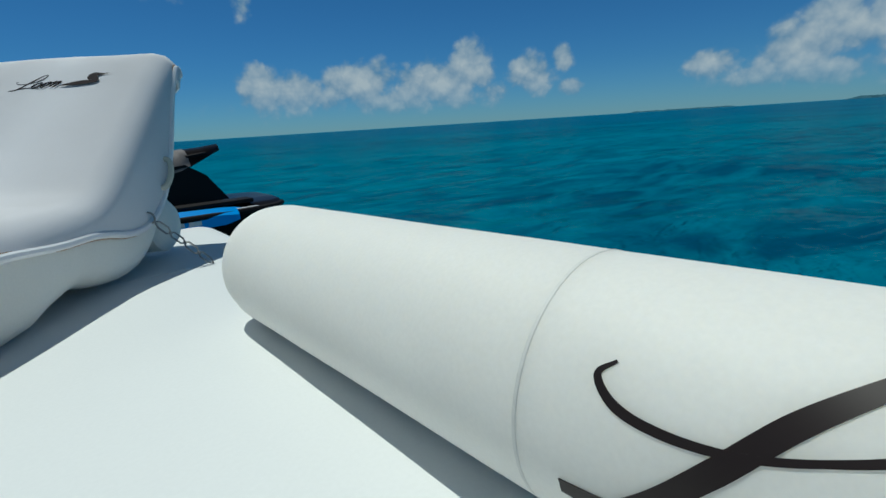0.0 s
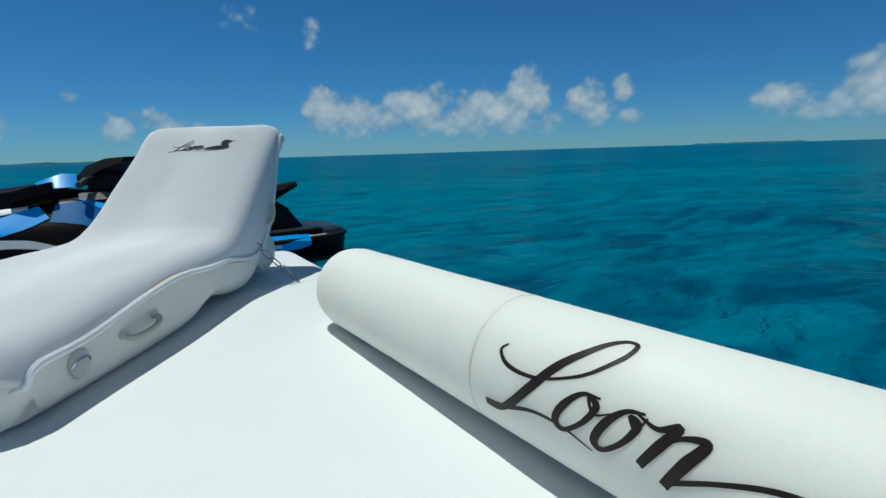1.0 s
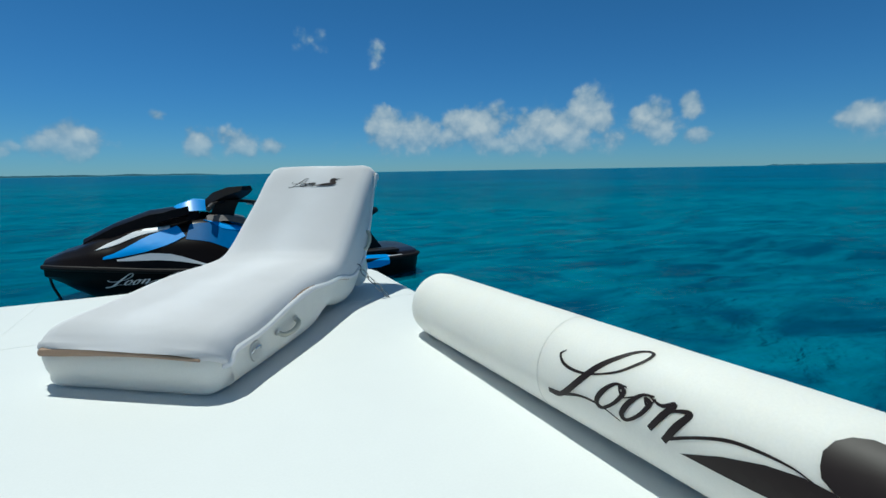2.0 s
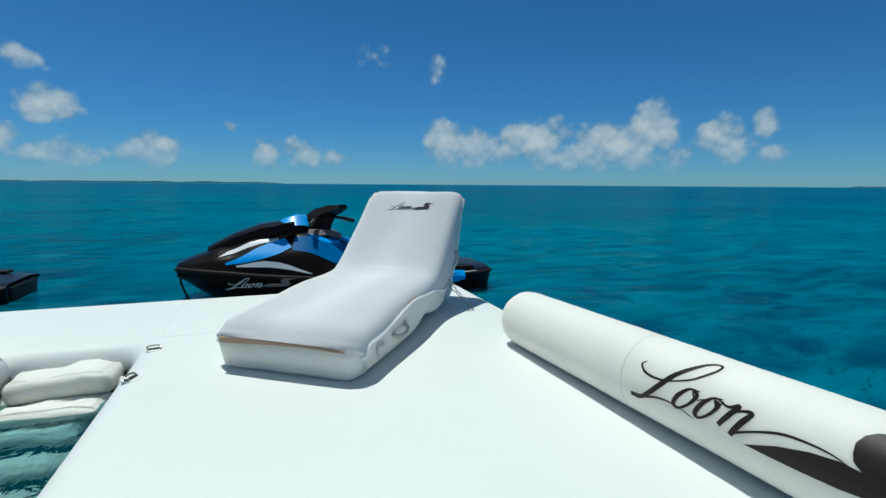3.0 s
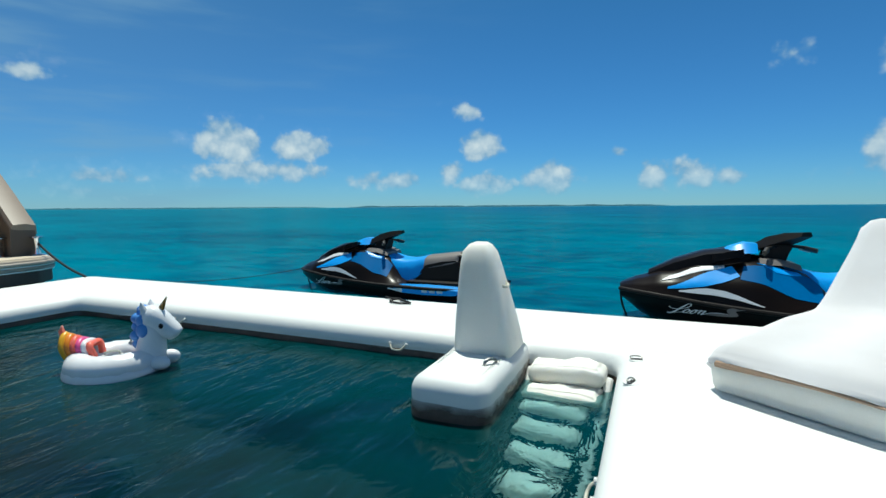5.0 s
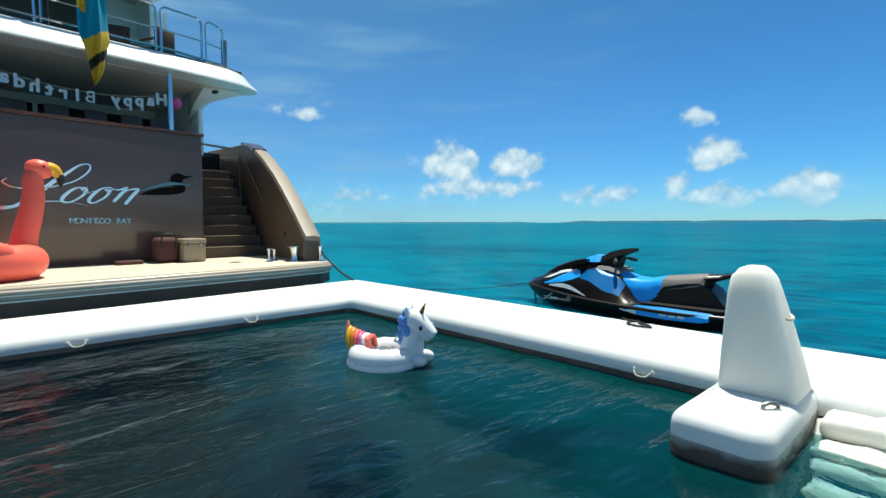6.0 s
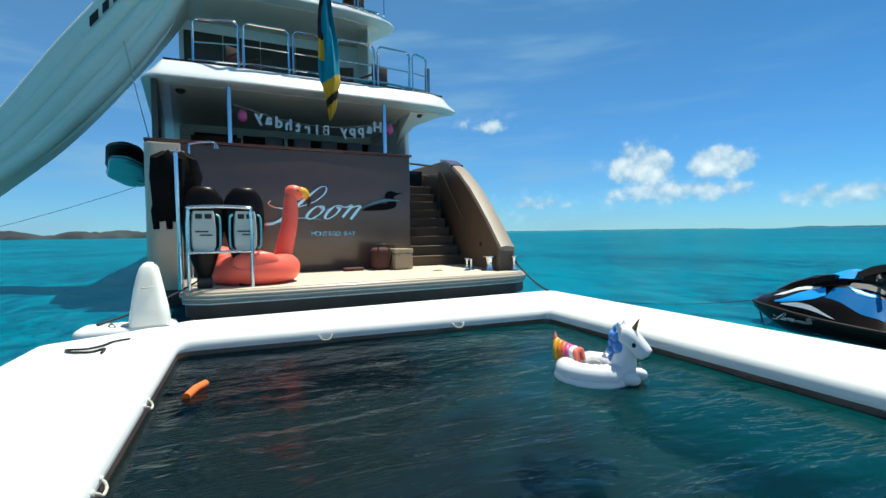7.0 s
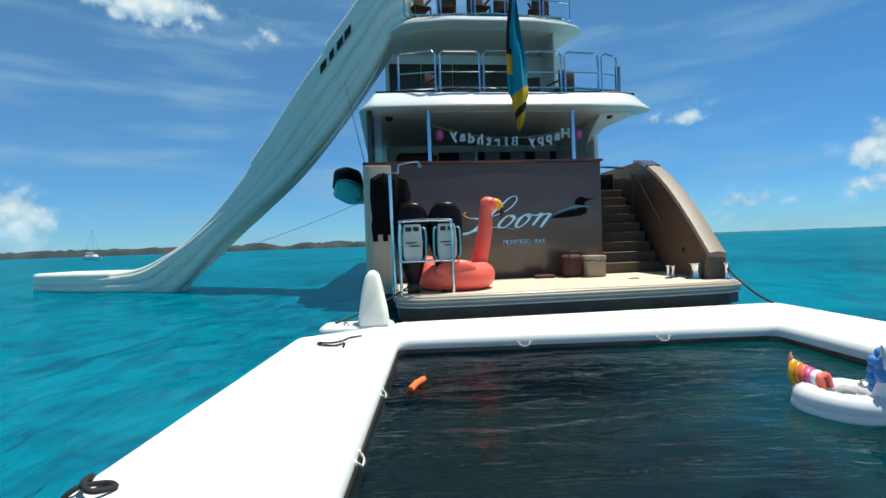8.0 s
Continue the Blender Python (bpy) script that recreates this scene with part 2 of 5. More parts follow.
def pool_material():
    """Clear water over a dark net: tinted see-through with a mirror of the sky, stronger at a flat angle."""
    m = bpy.data.materials.new("pool_water")
    m.use_nodes = True
    nt = m.node_tree
    nt.nodes.clear()
    N, L = nt.nodes.new, nt.links.new
    geo = N("ShaderNodeNewGeometry")
    nrm = wave_bump(nt, geo.outputs["Position"], [(6, 0.34, 2.2, 1.0, 0.055), (-8, 0.3, 5.0, 1.0, 0.022)])
    tr = N("ShaderNodeBsdfRefraction")
    tr.inputs[0].default_value = (0.34, 0.57, 0.60, 1)
    tr.inputs["Roughness"].default_value, tr.inputs["IOR"].default_value = 0.0, 1.33
    L(wave_bump(nt, geo.outputs["Position"], [(6, 0.7, 4.2, 0.8, 0.05)]), tr.inputs["Normal"])
    df = N("ShaderNodeBsdfDiffuse")
    # clouded dark blue patches; sunlight entering under the sunny lane is painted in as green
    sep = N("ShaderNodeSeparateXYZ")
    L(geo.outputs["Position"], sep.inputs[0])
    patch_n = N("ShaderNodeTexNoise")
    L(geo.outputs["Position"], patch_n.inputs["Vector"])
    patch_n.inputs["Scale"].default_value, patch_n.inputs["Detail"].default_value, patch_n.inputs["Distortion"].default_value = 0.9, 4.0, 1.0
    side = N("ShaderNodeMath")
    side.operation = "MULTIPLY_ADD"
    L(sep.outputs[1], side.inputs[0])
    side.inputs[1].default_value = 0.30
    L(patch_n.outputs[0], side.inputs[2])
    tone = N("ShaderNodeValToRGB")
    tone.color_ramp.elements[0].position, tone.color_ramp.elements[0].color = 0.46, (0.001, 0.010, 0.017, 1)
    tone.color_ramp.elements[1].position, tone.color_ramp.elements[1].color = 1.0, (0.002, 0.110, 0.122, 1)
    L(side.outputs[0], tone.inputs[0])
    L(tone.outputs[0], df.inputs[0])
    body = N("ShaderNodeMixShader")
    body.inputs[0].default_value = 0.28
    L(tr.outputs[0], body.inputs[1])
    L(df.outputs[0], body.inputs[2])
    gl = N("ShaderNodeBsdfGlossy")
    gl.inputs["Roughness"].default_value = 0.07
    gl.inputs[0].default_value = (0.52, 0.56, 0.58, 1)
    L(nrm, gl.inputs["Normal"])
    fr = N("ShaderNodeFresnel")
    fr.inputs["IOR"].default_value = 1.33
    L(nrm, fr.inputs["Normal"])
    mx = N("ShaderNodeMixShader")
    L(fr.outputs[0], mx.inputs[0])
    L(body.outputs[0], mx.inputs[1])
    L(gl.outputs[0], mx.inputs[2])
    out = N("ShaderNodeOutputMaterial")
    L(mx.outputs[0], out.inputs[0])
    return m


SEA_DEEP, SEA_LIGHT = (0.0, 0.055, 0.105, 1), (0.0, 0.215, 0.300, 1)
SEA = sea_material()
POOL = pool_material()
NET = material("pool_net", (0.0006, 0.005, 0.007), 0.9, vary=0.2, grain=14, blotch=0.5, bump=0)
VINYL = material("white_vinyl", (0.775, 0.785, 0.77), 0.55, vary=0.035, grain=120, blotch=1.1, bump=0.12)
VINYL_GREY = material("light_grey_vinyl", (0.82, 0.80, 0.74), 0.6, vary=0.05, grain=150, blotch=2.6, bump=0.1, glow_through=0.6)
VINYL_SEAM = material("grimy_welded_seam", (0.80, 0.785, 0.73), 0.6, vary=0.12, grain=60, blotch=6, bump=0.1)
# waterline grime and the shade on low walls share this dark tone
VINYL_STAIN_SHADE = material("stained_shaded_vinyl", (0.11, 0.075, 0.06), 0.3, vary=0.3, grain=30, blotch=3, bump=0.2)


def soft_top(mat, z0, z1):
    """A copy of a stain-and-shade colour that thins out between two heights, with patches of its own."""
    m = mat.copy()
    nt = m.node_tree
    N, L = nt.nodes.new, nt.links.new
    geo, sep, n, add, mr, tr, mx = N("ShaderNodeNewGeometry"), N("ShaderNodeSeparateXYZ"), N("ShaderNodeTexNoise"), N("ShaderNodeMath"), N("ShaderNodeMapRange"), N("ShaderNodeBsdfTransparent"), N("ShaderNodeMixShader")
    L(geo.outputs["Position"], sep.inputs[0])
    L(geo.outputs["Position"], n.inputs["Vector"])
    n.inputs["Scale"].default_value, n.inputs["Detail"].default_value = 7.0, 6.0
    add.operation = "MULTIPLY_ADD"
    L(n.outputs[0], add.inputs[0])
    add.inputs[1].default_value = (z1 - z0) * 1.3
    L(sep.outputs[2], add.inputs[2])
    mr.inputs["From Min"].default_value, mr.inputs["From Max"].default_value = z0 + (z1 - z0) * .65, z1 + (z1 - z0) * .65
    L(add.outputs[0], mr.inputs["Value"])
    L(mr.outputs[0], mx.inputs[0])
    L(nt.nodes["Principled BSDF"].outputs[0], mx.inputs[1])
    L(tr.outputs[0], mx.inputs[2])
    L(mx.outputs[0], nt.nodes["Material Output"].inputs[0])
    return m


STAIN_SHADE_DOCK, STAIN_SHADE_SEAT = soft_top(VINYL_STAIN_SHADE, .09, .18), soft_top(VINYL_STAIN_SHADE, .07, .175)
CLOTH = material("white_terry_cloth", (0.84, 0.82, 0.83), 0.95, vary=0.03, grain=260, blotch=3.0, bump=0.35, spec=0.15, glow_through=0.3)
GAP_TAN = material("tan_gap_shade", (0.42, 0.28, 0.19), 0.7, vary=0.1)
INK = material("dark_brown_ink", (0.020, 0.013, 0.012), 0.45, spec=0.25, vary=0.1, bump=0)
INK_GREY = material("grey_brown_ink", (0.05, 0.04, 0.04), 0.9, spec=0.05, vary=0.1, bump=0)
ROPE = material("cream_rope", (0.62, 0.60, 0.50), 0.8, vary=0.12, grain=300, bump=0.4)
ROPE_DARK = material("black_rope", (0.015, 0.015, 0.017), 0.8, vary=0.2, grain=300, bump=0.4)
STEEL = material("polished_steel", (0.75, 0.76, 0.78), 0.12, 1.0, vary=0.03, bump=0)
GALV = material("dull_steel", (0.36, 0.35, 0.33), 0.4, 1.0, vary=0.1)
YACHT_BROWN = material("taupe_yacht_paint", (0.115, 0.082, 0.066), 0.22, vary=0.05, bump=0.0, coat=0.25)
YACHT_WHITE = material("white_yacht_paint", (0.78, 0.79, 0.78), 0.25, vary=0.02, bump=0, coat=0.3)
YACHT_CREAM = material("cream_yacht_paint", (0.55, 0.45, 0.34), 0.25, vary=0.03, bump=0, coat=0.3)
TEAK = material("bleached_teak", (0.70, 0.60, 0.47), 0.7, vary=0.12, grain=60, blotch=4, bump=0.2)
CAPRAIL = material("varnished_mahogany", (0.11, 0.035, 0.02), 0.2, vary=0.15, coat=0.5)
RUBBER = material("dark_rubber", (0.02, 0.018, 0.016), 0.5, vary=0.15)
BELOW = material("antifouled_hull", (0.05, 0.03, 0.025), 0.4, vary=0.2)
TINTED = material("tinted_glass", (0.012, 0.014, 0.016), 0.05, vary=0.0, bump=0)
SLIDE = material("grey_white_slide_vinyl", (0.80, 0.81, 0.71), 0.5, vary=0.05, grain=20, blotch=0.8, bump=0.1)
# blue haze of distance is put into both shore colours
HAZE = material("far_shore_in_haze", (0.05, 0.13, 0.17), 1.0, vary=0.15, grain=0.02, blotch=0.004, bump=0, spec=0)
SCRUB = material("low_scrub", (0.035, 0.052, 0.062), 0.95, vary=0.3, grain=0.4, blotch=0.03, bump=0)
CARPET = material("brown_step_tread", (0.14, 0.10, 0.072), 0.8, vary=0.12, grain=200, bump=0.3)


# ---- building blocks ----
def part(name, bm, mat, parent=None, label="", smooth=True, angle=40):
    me = bpy.data.meshes.new(name)
    bmesh.ops.recalc_face_normals(bm, faces=bm.faces[:])
    bm.to_mesh(me)
    bm.free()
    me.materials.append(mat)
    if smooth:
        me.shade_smooth()
        me.set_sharp_from_angle(angle=radians(angle))
    ob = new(name, me)
    if parent:
        ob.parent = parent
    if label:
        ob["label"] = label
    return ob


def thing(name, label, category, m=None, group="", kind=""):
    ob = new(name)
    ob.empty_display_size = 0.1
    if m is not None:
        ob.matrix_world = m
    return tagged(ob, label, category, group, kind)


def slab(lo, hi, bevel=0.0, seg=2, bm=None):
    bm = bm or bmesh.new()
    vs = [bm.verts.new((x, y, z)) for x in (lo[0], hi[0]) for y in (lo[1], hi[1]) for z in (lo[2], hi[2])]
    fs = [bm.faces.new([vs[i] for i in q]) for q in ((0, 1, 3, 2), (4, 6, 7, 5), (0, 4, 5, 1), (2, 3, 7, 6), (0, 2, 6, 4), (1, 5, 7, 3))]
    if bevel:
        es = list({e for f in fs for e in f.edges})
        bmesh.ops.bevel(bm, geom=es, offset=bevel, segments=seg, profile=0.5, affect="EDGES", clamp_overlap=True)
    return bm


def loft(rings, closed=True, caps=True, bm=None, loop=False):
    """Joins rings of equal length with quads."""
    bm = bm or bmesh.new()
    vr = [[bm.verts.new(p) for p in r] for r in rings]
    n = len(vr[0])
    pairs = list(zip(vr, vr[1:])) + ([(vr[-1], vr[0])] if loop else [])
    for a, b in pairs:
        for i in range(n if closed else n - 1):
            j = (i + 1) % n
            bm.faces.new((a[i], a[j], b[j], b[i]))
    if caps and closed and not loop:
        bm.faces.new(vr[0][::-1])
        bm.faces.new(vr[-1])
    return bm


def sweep(path, r, sides=8, bm=None, loop=False, caps=True):
    """A round bar along a line; r is one radius, or one for each point."""
    P = [Vector(p) for p in path]
    rr = r if isinstance(r, (list, tuple)) else [r] * len(P)
    rings, up = [], None
    for i, p in enumerate(P):
        a, b = (P[i - 1], P[(i + 1) % len(P)]) if loop else (P[max(i - 1, 0)], P[min(i + 1, len(P) - 1)])
        t = (b - a).normalized()
        if up is None:
            up = t.orthogonal().normalized()
        up = (up - t * up.dot(t)).normalized()
        s = t.cross(up)
        rings.append([p + (up * math.cos(k * math.tau / sides) + s * math.sin(k * math.tau / sides)) * rr[i] for k in range(sides)])
    return loft(rings, bm=bm, loop=loop, caps=caps)


def smooth_line(pts, n=6):
    """Catmull-Rom through the points."""
    P = [Vector(p) for p in pts]
    P = [P[0] * 2 - P[1]] + P + [P[-1] * 2 - P[-2]]
    out = []
    for i in range(1, len(P) - 2):
        for k in range(n):
            t = k / n
            a, b, c, d = P[i - 1:i + 3]
            out.append(0.5 * (2 * b + (c - a) * t + (2 * a - 5 * b + 4 * c - d) * t * t + (3 * b - a - 3 * c + d) * t ** 3))
    return out + [P[-2]]


def rounded(poly, r, n=6):
    """A polygon's outline with its corners rounded; r is one radius or one for each corner."""
    out, m = [], len(poly)
    for i in range(m):
        p, a, b = Vector(poly[i]), Vector(poly[i - 1]), Vector(poly[(i + 1) % m])
        ra = r[i] if isinstance(r, (list, tuple)) else r
        u, v = (a - p).normalized(), (b - p).normalized()
        half = u.angle(v) / 2
        d = min(ra / math.tan(half), (a - p).length * 0.49, (b - p).length * 0.49) if half < 1.56 else 0
        if d < 1e-5:
            out.append(p)
            continue
        for k in range(n + 1):
            t = k / n
            q = (p + u * d) * (1 - t) ** 2 + p * 2 * t * (1 - t) * 0.96 + (p + v * d) * t * t + p * 0.08 * t * (1 - t)
            out.append(q)
    return out


def inset(loop, d):
    """Moves a closed outline (counter-clockwise) inwards by d."""
    n, out = len(loop), []
    for i in range(n):
        t1, t2 = loop[i] - loop[i - 1], loop[(i + 1) % n] - loop[i]
        n1, n2 = Vector((-t1.y, t1.x)).normalized(), Vector((-t2.y, t2.x)).normalized()
        m = (n1 + n2)
        m = m / max(m.dot(n1), 0.3) if m.length > 1e-6 else n1
        out.append(loop[i] + m * d)
    return out


def dense(loop, step=0.08):
    """Adds points along the straight stretches of an outline."""
    out = []
    for i, p in enumerate(loop):
        q = loop[(i + 1) % len(loop)]
        n = max(1, int((q - p).length / step))
        out += [p.lerp(q, k / n) for k in range(n)]
    return out


def ragged(bm, z, amount):
    """Lets the upper edge of a stain-and-shade band run uneven."""
    for v in bm.verts:
        if v.co.z > z:
            v.co.z += amount * (noise.noise((v.co.x * 3.1, v.co.y * 3.1, 1.7)) + .6 * noise.noise((v.co.x * 11, v.co.y * 11, 3.0)))
    return bm


def pad(outlines, z0, z1, r, seg=5, bm=None, axis="z", crown=0.0):
    """A cushion: outlines (the first counter-clockwise, holes clockwise) drawn out from z0 to z1 with round edges of radius r."""
    bm = bm or bmesh.new()
    prof = [(r * (1 - math.sin(k / seg * math.pi / 2)), z0 + r * (1 - math.cos(k / seg * math.pi / 2))) for k in range(seg + 1)]
    prof += [(r * (1 - math.sin(k / seg * math.pi / 2)), z1 - r * (1 - math.cos(k / seg * math.pi / 2))) for k in range(seg, -1, -1)]
    ends = ([], [])

    def at(p, z):
        return (p.x, p.y, z) if axis == "z" else (z, p.x, p.y)
    for loop in outlines:
        vr = [[bm.verts.new(at(p, z)) for p in inset(loop, d)] for d, z in prof]
        n = len(loop)
        for a, b in zip(vr, vr[1:]):
            for i in range(n):
                bm.faces.new((a[i], a[(i + 1) % n], b[(i + 1) % n], b[i]))
        for e, ring in zip(ends, (vr[0], vr[-1])):
            e += [bm.edges.get((ring[i], ring[(i + 1) % n])) for i in range(n)]
    for e in ends:
        bmesh.ops.triangle_fill(bm, use_beauty=True, use_dissolve=False, edges=e)
    return bm


def V2(*pts):
    return [Vector(p) for p in pts]


# ---- sea ----
POOL_Z = 0.06
SEA_Z = 0.05
LANE_IN = (-7.2, -1.70, -1.955, 2.34)      # the pool's inner edges


def sea_height(x, y):
    return 0.045 * noise.noise((x * 0.55 + y * 0.2, y * 0.75 - x * 0.1, 0.3)) + 0.03 * noise.noise((x * 1.7, y * 2.1, 4.7)) + 0.05 * noise.noise((x * 0.16, y * 0.22, 9.1))


def build_sea():
    x0, x1, y0, y1 = -7.75, -1.1, -2.55, 2.95
    n = 400
    per = []
    cx, cy = (x0 + x1) / 2, (y0 + y1) / 2
    for k in range(n):
        a = k / n * math.tau
        c, s = math.cos(a), math.sin(a)
        q = 1 / max(abs(c) / ((x1 - x0) / 2), abs(s) / ((y1 - y0) / 2))
        per.append((c, s, q))
    verts, faces = [], []
    dist, step, ring = 0.0, 0.1, 0
    while True:
        blend = min(1, dist / 30)
        for c, s, q in per:
            rad = q * (1 - blend) + 3.3 * blend + dist
            x, y = cx + c * rad, cy + s * rad
            far = max(0.0, 1 - dist / 140)
            verts.append((x, y, SEA_Z + sea_height(x, y) * far if ring else SEA_Z))
        if ring:
            o = (ring - 1) * n
            faces += [(o + k, o + (k + 1) % n, o + n + (k + 1) % n, o + n + k) for k in range(n)]
        ring += 1
        if dist > 4600:
            break
        dist += step
        step = max(0.1, dist * 0.028)
    me = bpy.data.meshes.new("water")
    me.from_pydata(verts, [], faces)
    me.materials.append(SEA)
    me.shade_smooth()
    tagged(new("water", me), "turquoise open sea with small wind ripples", "sea", kind="structure")
    verts, faces = [], []
    nx, ny = 110, 92
    for j in range(ny + 1):
        for i in range(nx + 1):
            x, y = x0 + (x1 - x0) * i / nx, y0 + (y1 - y0) * j / ny
            verts.append((x, y, POOL_Z + 0.012 * noise.noise((x * 1.3, y * 1.7, 2.2)) + 0.006 * noise.noise((x * 4, y * 5, 7.0))))
    faces = [(j * (nx + 1) + i, j * (nx + 1) + i + 1, (j + 1) * (nx + 1) + i + 1, (j + 1) * (nx + 1) + i) for j in range(ny) for i in range(nx)]
    me = bpy.data.meshes.new("pool_water")
    me.from_pydata(verts, [], faces)
    me.materials.append(POOL)
    me.shade_smooth()
    pool = new("pool_water", me)
    pool.visible_shadow = False
    tagged(pool, "dark rippled sea water inside the floating pool", "water", kind="structure")
    bm = bmesh.new()
    vs = [bm.verts.new(p) for p in ((x0, y0, -1.5), (x1, y0, -1.5), (x1, y1, -1.5), (x0, y1, -1.5))]
    bm.faces.new(vs)
    top = [bm.verts.new((v.co.x, v.co.y, -0.1)) for v in vs]
    for i in range(4):
        bm.faces.new((vs[i], vs[(i + 1) % 4], top[(i + 1) % 4], top[i]))
    ob = part("pool_net", bm, NET, smooth=False)
    tagged(ob, "dark blue net basin hanging under the pool", "net", kind="structure")


build_sea()
# added sheet in the sea's own blue, weakens shadows cast on the water
SEABED = material("added_seabed_blue", (0.0, 0.25, 0.40), 1.0, vary=0.3, grain=0.05, blotch=0.02, bump=0, spec=0)
bed = bmesh.new()
bed.faces.new([bed.verts.new((60000 * math.cos(k / 48 * math.tau), 60000 * math.sin(k / 48 * math.tau), -5)) for k in range(48)])
tagged(part("ground", bed, SEABED, smooth=False), "seabed sheet in water blue, added to lighten shadows on the sea", "seabed", kind="structure")


# ---- floating dock ----
DECK = 0.25
OUTER = [(0.68, -3.22), (0.68, 3.55), (-8.9, 3.55), (-8.35, -2.0), (-7.9, -2.5), (-7.45, -3.2)]


def build_dock():
    dock = thing("floating_dock", "white inflatable dock round a sea pool", "dock")
    x0, x1, y0, y1 = LANE_IN
    outer = rounded(V2(*OUTER), [.1, .18, .25, .2, .15, .2])
    hole = rounded(V2((x0, y0), (x1, y0), (x1, y1), (x0, y1)), .13)[::-1]
    part("deck", pad([outer, hole], 0.02, DECK, 0.115, seg=9), VINYL, dock, angle=60)
    part("skirt", ragged(pad([dense(inset(outer, 0.004)), dense(inset(hole, 0.004))], -0.22, 0.165, 0.012, seg=2), .05, .01), STAIN_SHADE_DOCK, dock, "dark waterline band, wet stain and shade in one colour")
    return dock


dock = build_dock()


def build_bolster():
    """Round bolster along the dock's edge."""
    b = thing("bolster_tube", "white inflatable bolster tube printed with brown script", "bolster", pose(0.459, 0, DECK + 0.177, -1.2, 0, 2.13))
    r, y1, y0 = 0.158, 1.79, -1.25
    rings = []
    prof = [(y1, .02), (y1 - .004, .06), (y1 - .015, .10), (y1 - .04, .132), (y1 - .08, .152), (y1 - .13, r)]
    prof += [(y, r + 0.0012 * noise.noise((y * 4, 0, 0))) for y in [y1 - .13 - k * (y1 - y0 - .26) / 24 for k in range(1, 24)]]
    prof += [(y0 + .13, r), (y0 + .08, .152), (y0 + .04, .135), (y0 + .015, .1), (y0, .02)]
    for y, q in prof:
        rings.append([(q * math.cos(k / 48 * math.tau), y, q * math.sin(k / 48 * math.tau)) for k in range(48)])
    part("tube", loft(rings), VINYL_GREY, b)
    for y in (0.752, -0.75):
        part("seam", loft([[((r + e) * math.cos(k / 48 * math.tau), yy, (r + e) * math.sin(k / 48 * math.tau)) for k in range(48)] for yy, e in ((y - .004, -.001), (y - .002, .0007), (y + .002, .0007), (y + .004, -.001))]), VINYL_SEAM, b)
    return b, r


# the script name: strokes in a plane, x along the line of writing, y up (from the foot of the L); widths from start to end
SCRIPT = [
    ("letter_l", [(.045, .175), (.03, .155), (.055, .13), (.10, .122), (.155, .128), (.21, .148), (.265, .18), (.31, .235), (.318, .275), (.298, .282), (.27, .262), (.235, .22), (.19, .168), (.145, .108), (.09, .045), (.045, .012), (0, .006)],
     [.004, .010, .014, .013, .010, .008, .010, .013, .012, .010, .014, .020, .026, .028, .026, .020, .012]),
    ("letter_l_foot", [(0, .012), (.06, .022), (.15, .05), (.23, .052), (.305, .035)], [.020, .016, .010, .006, .002]),
    ("letter_o", [(0.306, 0.142), (0.266, 0.136), (0.231, 0.099), (0.215, 0.062), (0.236, 0.048), (0.279, 0.082), (0.302, 0.124), (0.282, 0.136), (0.300, 0.109), (0.335, 0.124)], [.006, .012, .022, .022, .012, .014, .020, .010, .006, .004]),
    ("letter_o", [(0.394, 0.149), (0.359, 0.139), (0.326, 0.102), (0.308, 0.060), (0.327, 0.050), (0.366, 0.084), (0.387, 0.124), (0.370, 0.134), (0.385, 0.114), (0.400, 0.144)], [.006, .012, .022, .022, .012, .014, .020, .010, .006, .004]),
    ("letter_n", [(0.382, 0.144), (0.420, 0.134), (0.453, 0.150), (0.430, 0.109), (0.400, 0.059)], [.005, .012, .020, .024, .020]),
    ("letter_n", [(0.415, 0.084), (0.455, 0.132), (0.498, 0.144), (0.474, 0.099), (0.444, 0.044)], [.005, .009, .020, .026, .022]),
    ("flourish", [(.444, .05), (.521, .092), (.596, .122), (.664, .130), (.727, .128), (.77, .118)], [.012, .010, .012, .010, .006, .002]),
]
# outline of the swimming bird beside the name, in the same plane
BIRD = [(.48, .056), (.58, .102), (.67, .130), (.742, .141), (.795, .138), (.822, .132), (.795, .137), (.768, .156), (.76, .178), (.755, .21), (.765, .242), (.785, .265), (.815, .278),
        (.85, .275), (.88, .262), (.905, .256), (.98, .262), (.91, .236), (.875, .222), (.862, .205), (.872, .178), (.89, .15), (.895, .12), (.87, .092), (.82, .075), (.75, .064), (.65, .058), (.56, .056)]


RIB = 9


def ribbon(pts, widths, place, lift, bm=None):
    """A flat brush stroke laid on a surface by place(x, y, lift)."""
    bm = bm or bmesh.new()
    line = smooth_line([(*p, 0) for p in pts], RIB)
    n = len(line)
    prev = None
    for i, p in enumerate(line):
        t = (line[min(i + 1, n - 1)] - line[max(i - 1, 0)]).normalized()
        s = Vector((-t.y, t.x, 0))
        k = i / RIB
        w = widths[min(int(k), len(widths) - 1)] * (1 - k % 1) + widths[min(int(k) + 1, len(widths) - 1)] * (k % 1)
        ring = [bm.verts.new(place(*(p + s * w * q).xy, h)) for q, h in ((-.5, 0), (-.5, lift), (.5, lift), (.5, 0))]
        if prev:
            for a in range(4):
                bm.faces.new((prev[a], prev[(a + 1) % 4], ring[(a + 1) % 4], ring[a]))
        prev = ring
    return bm


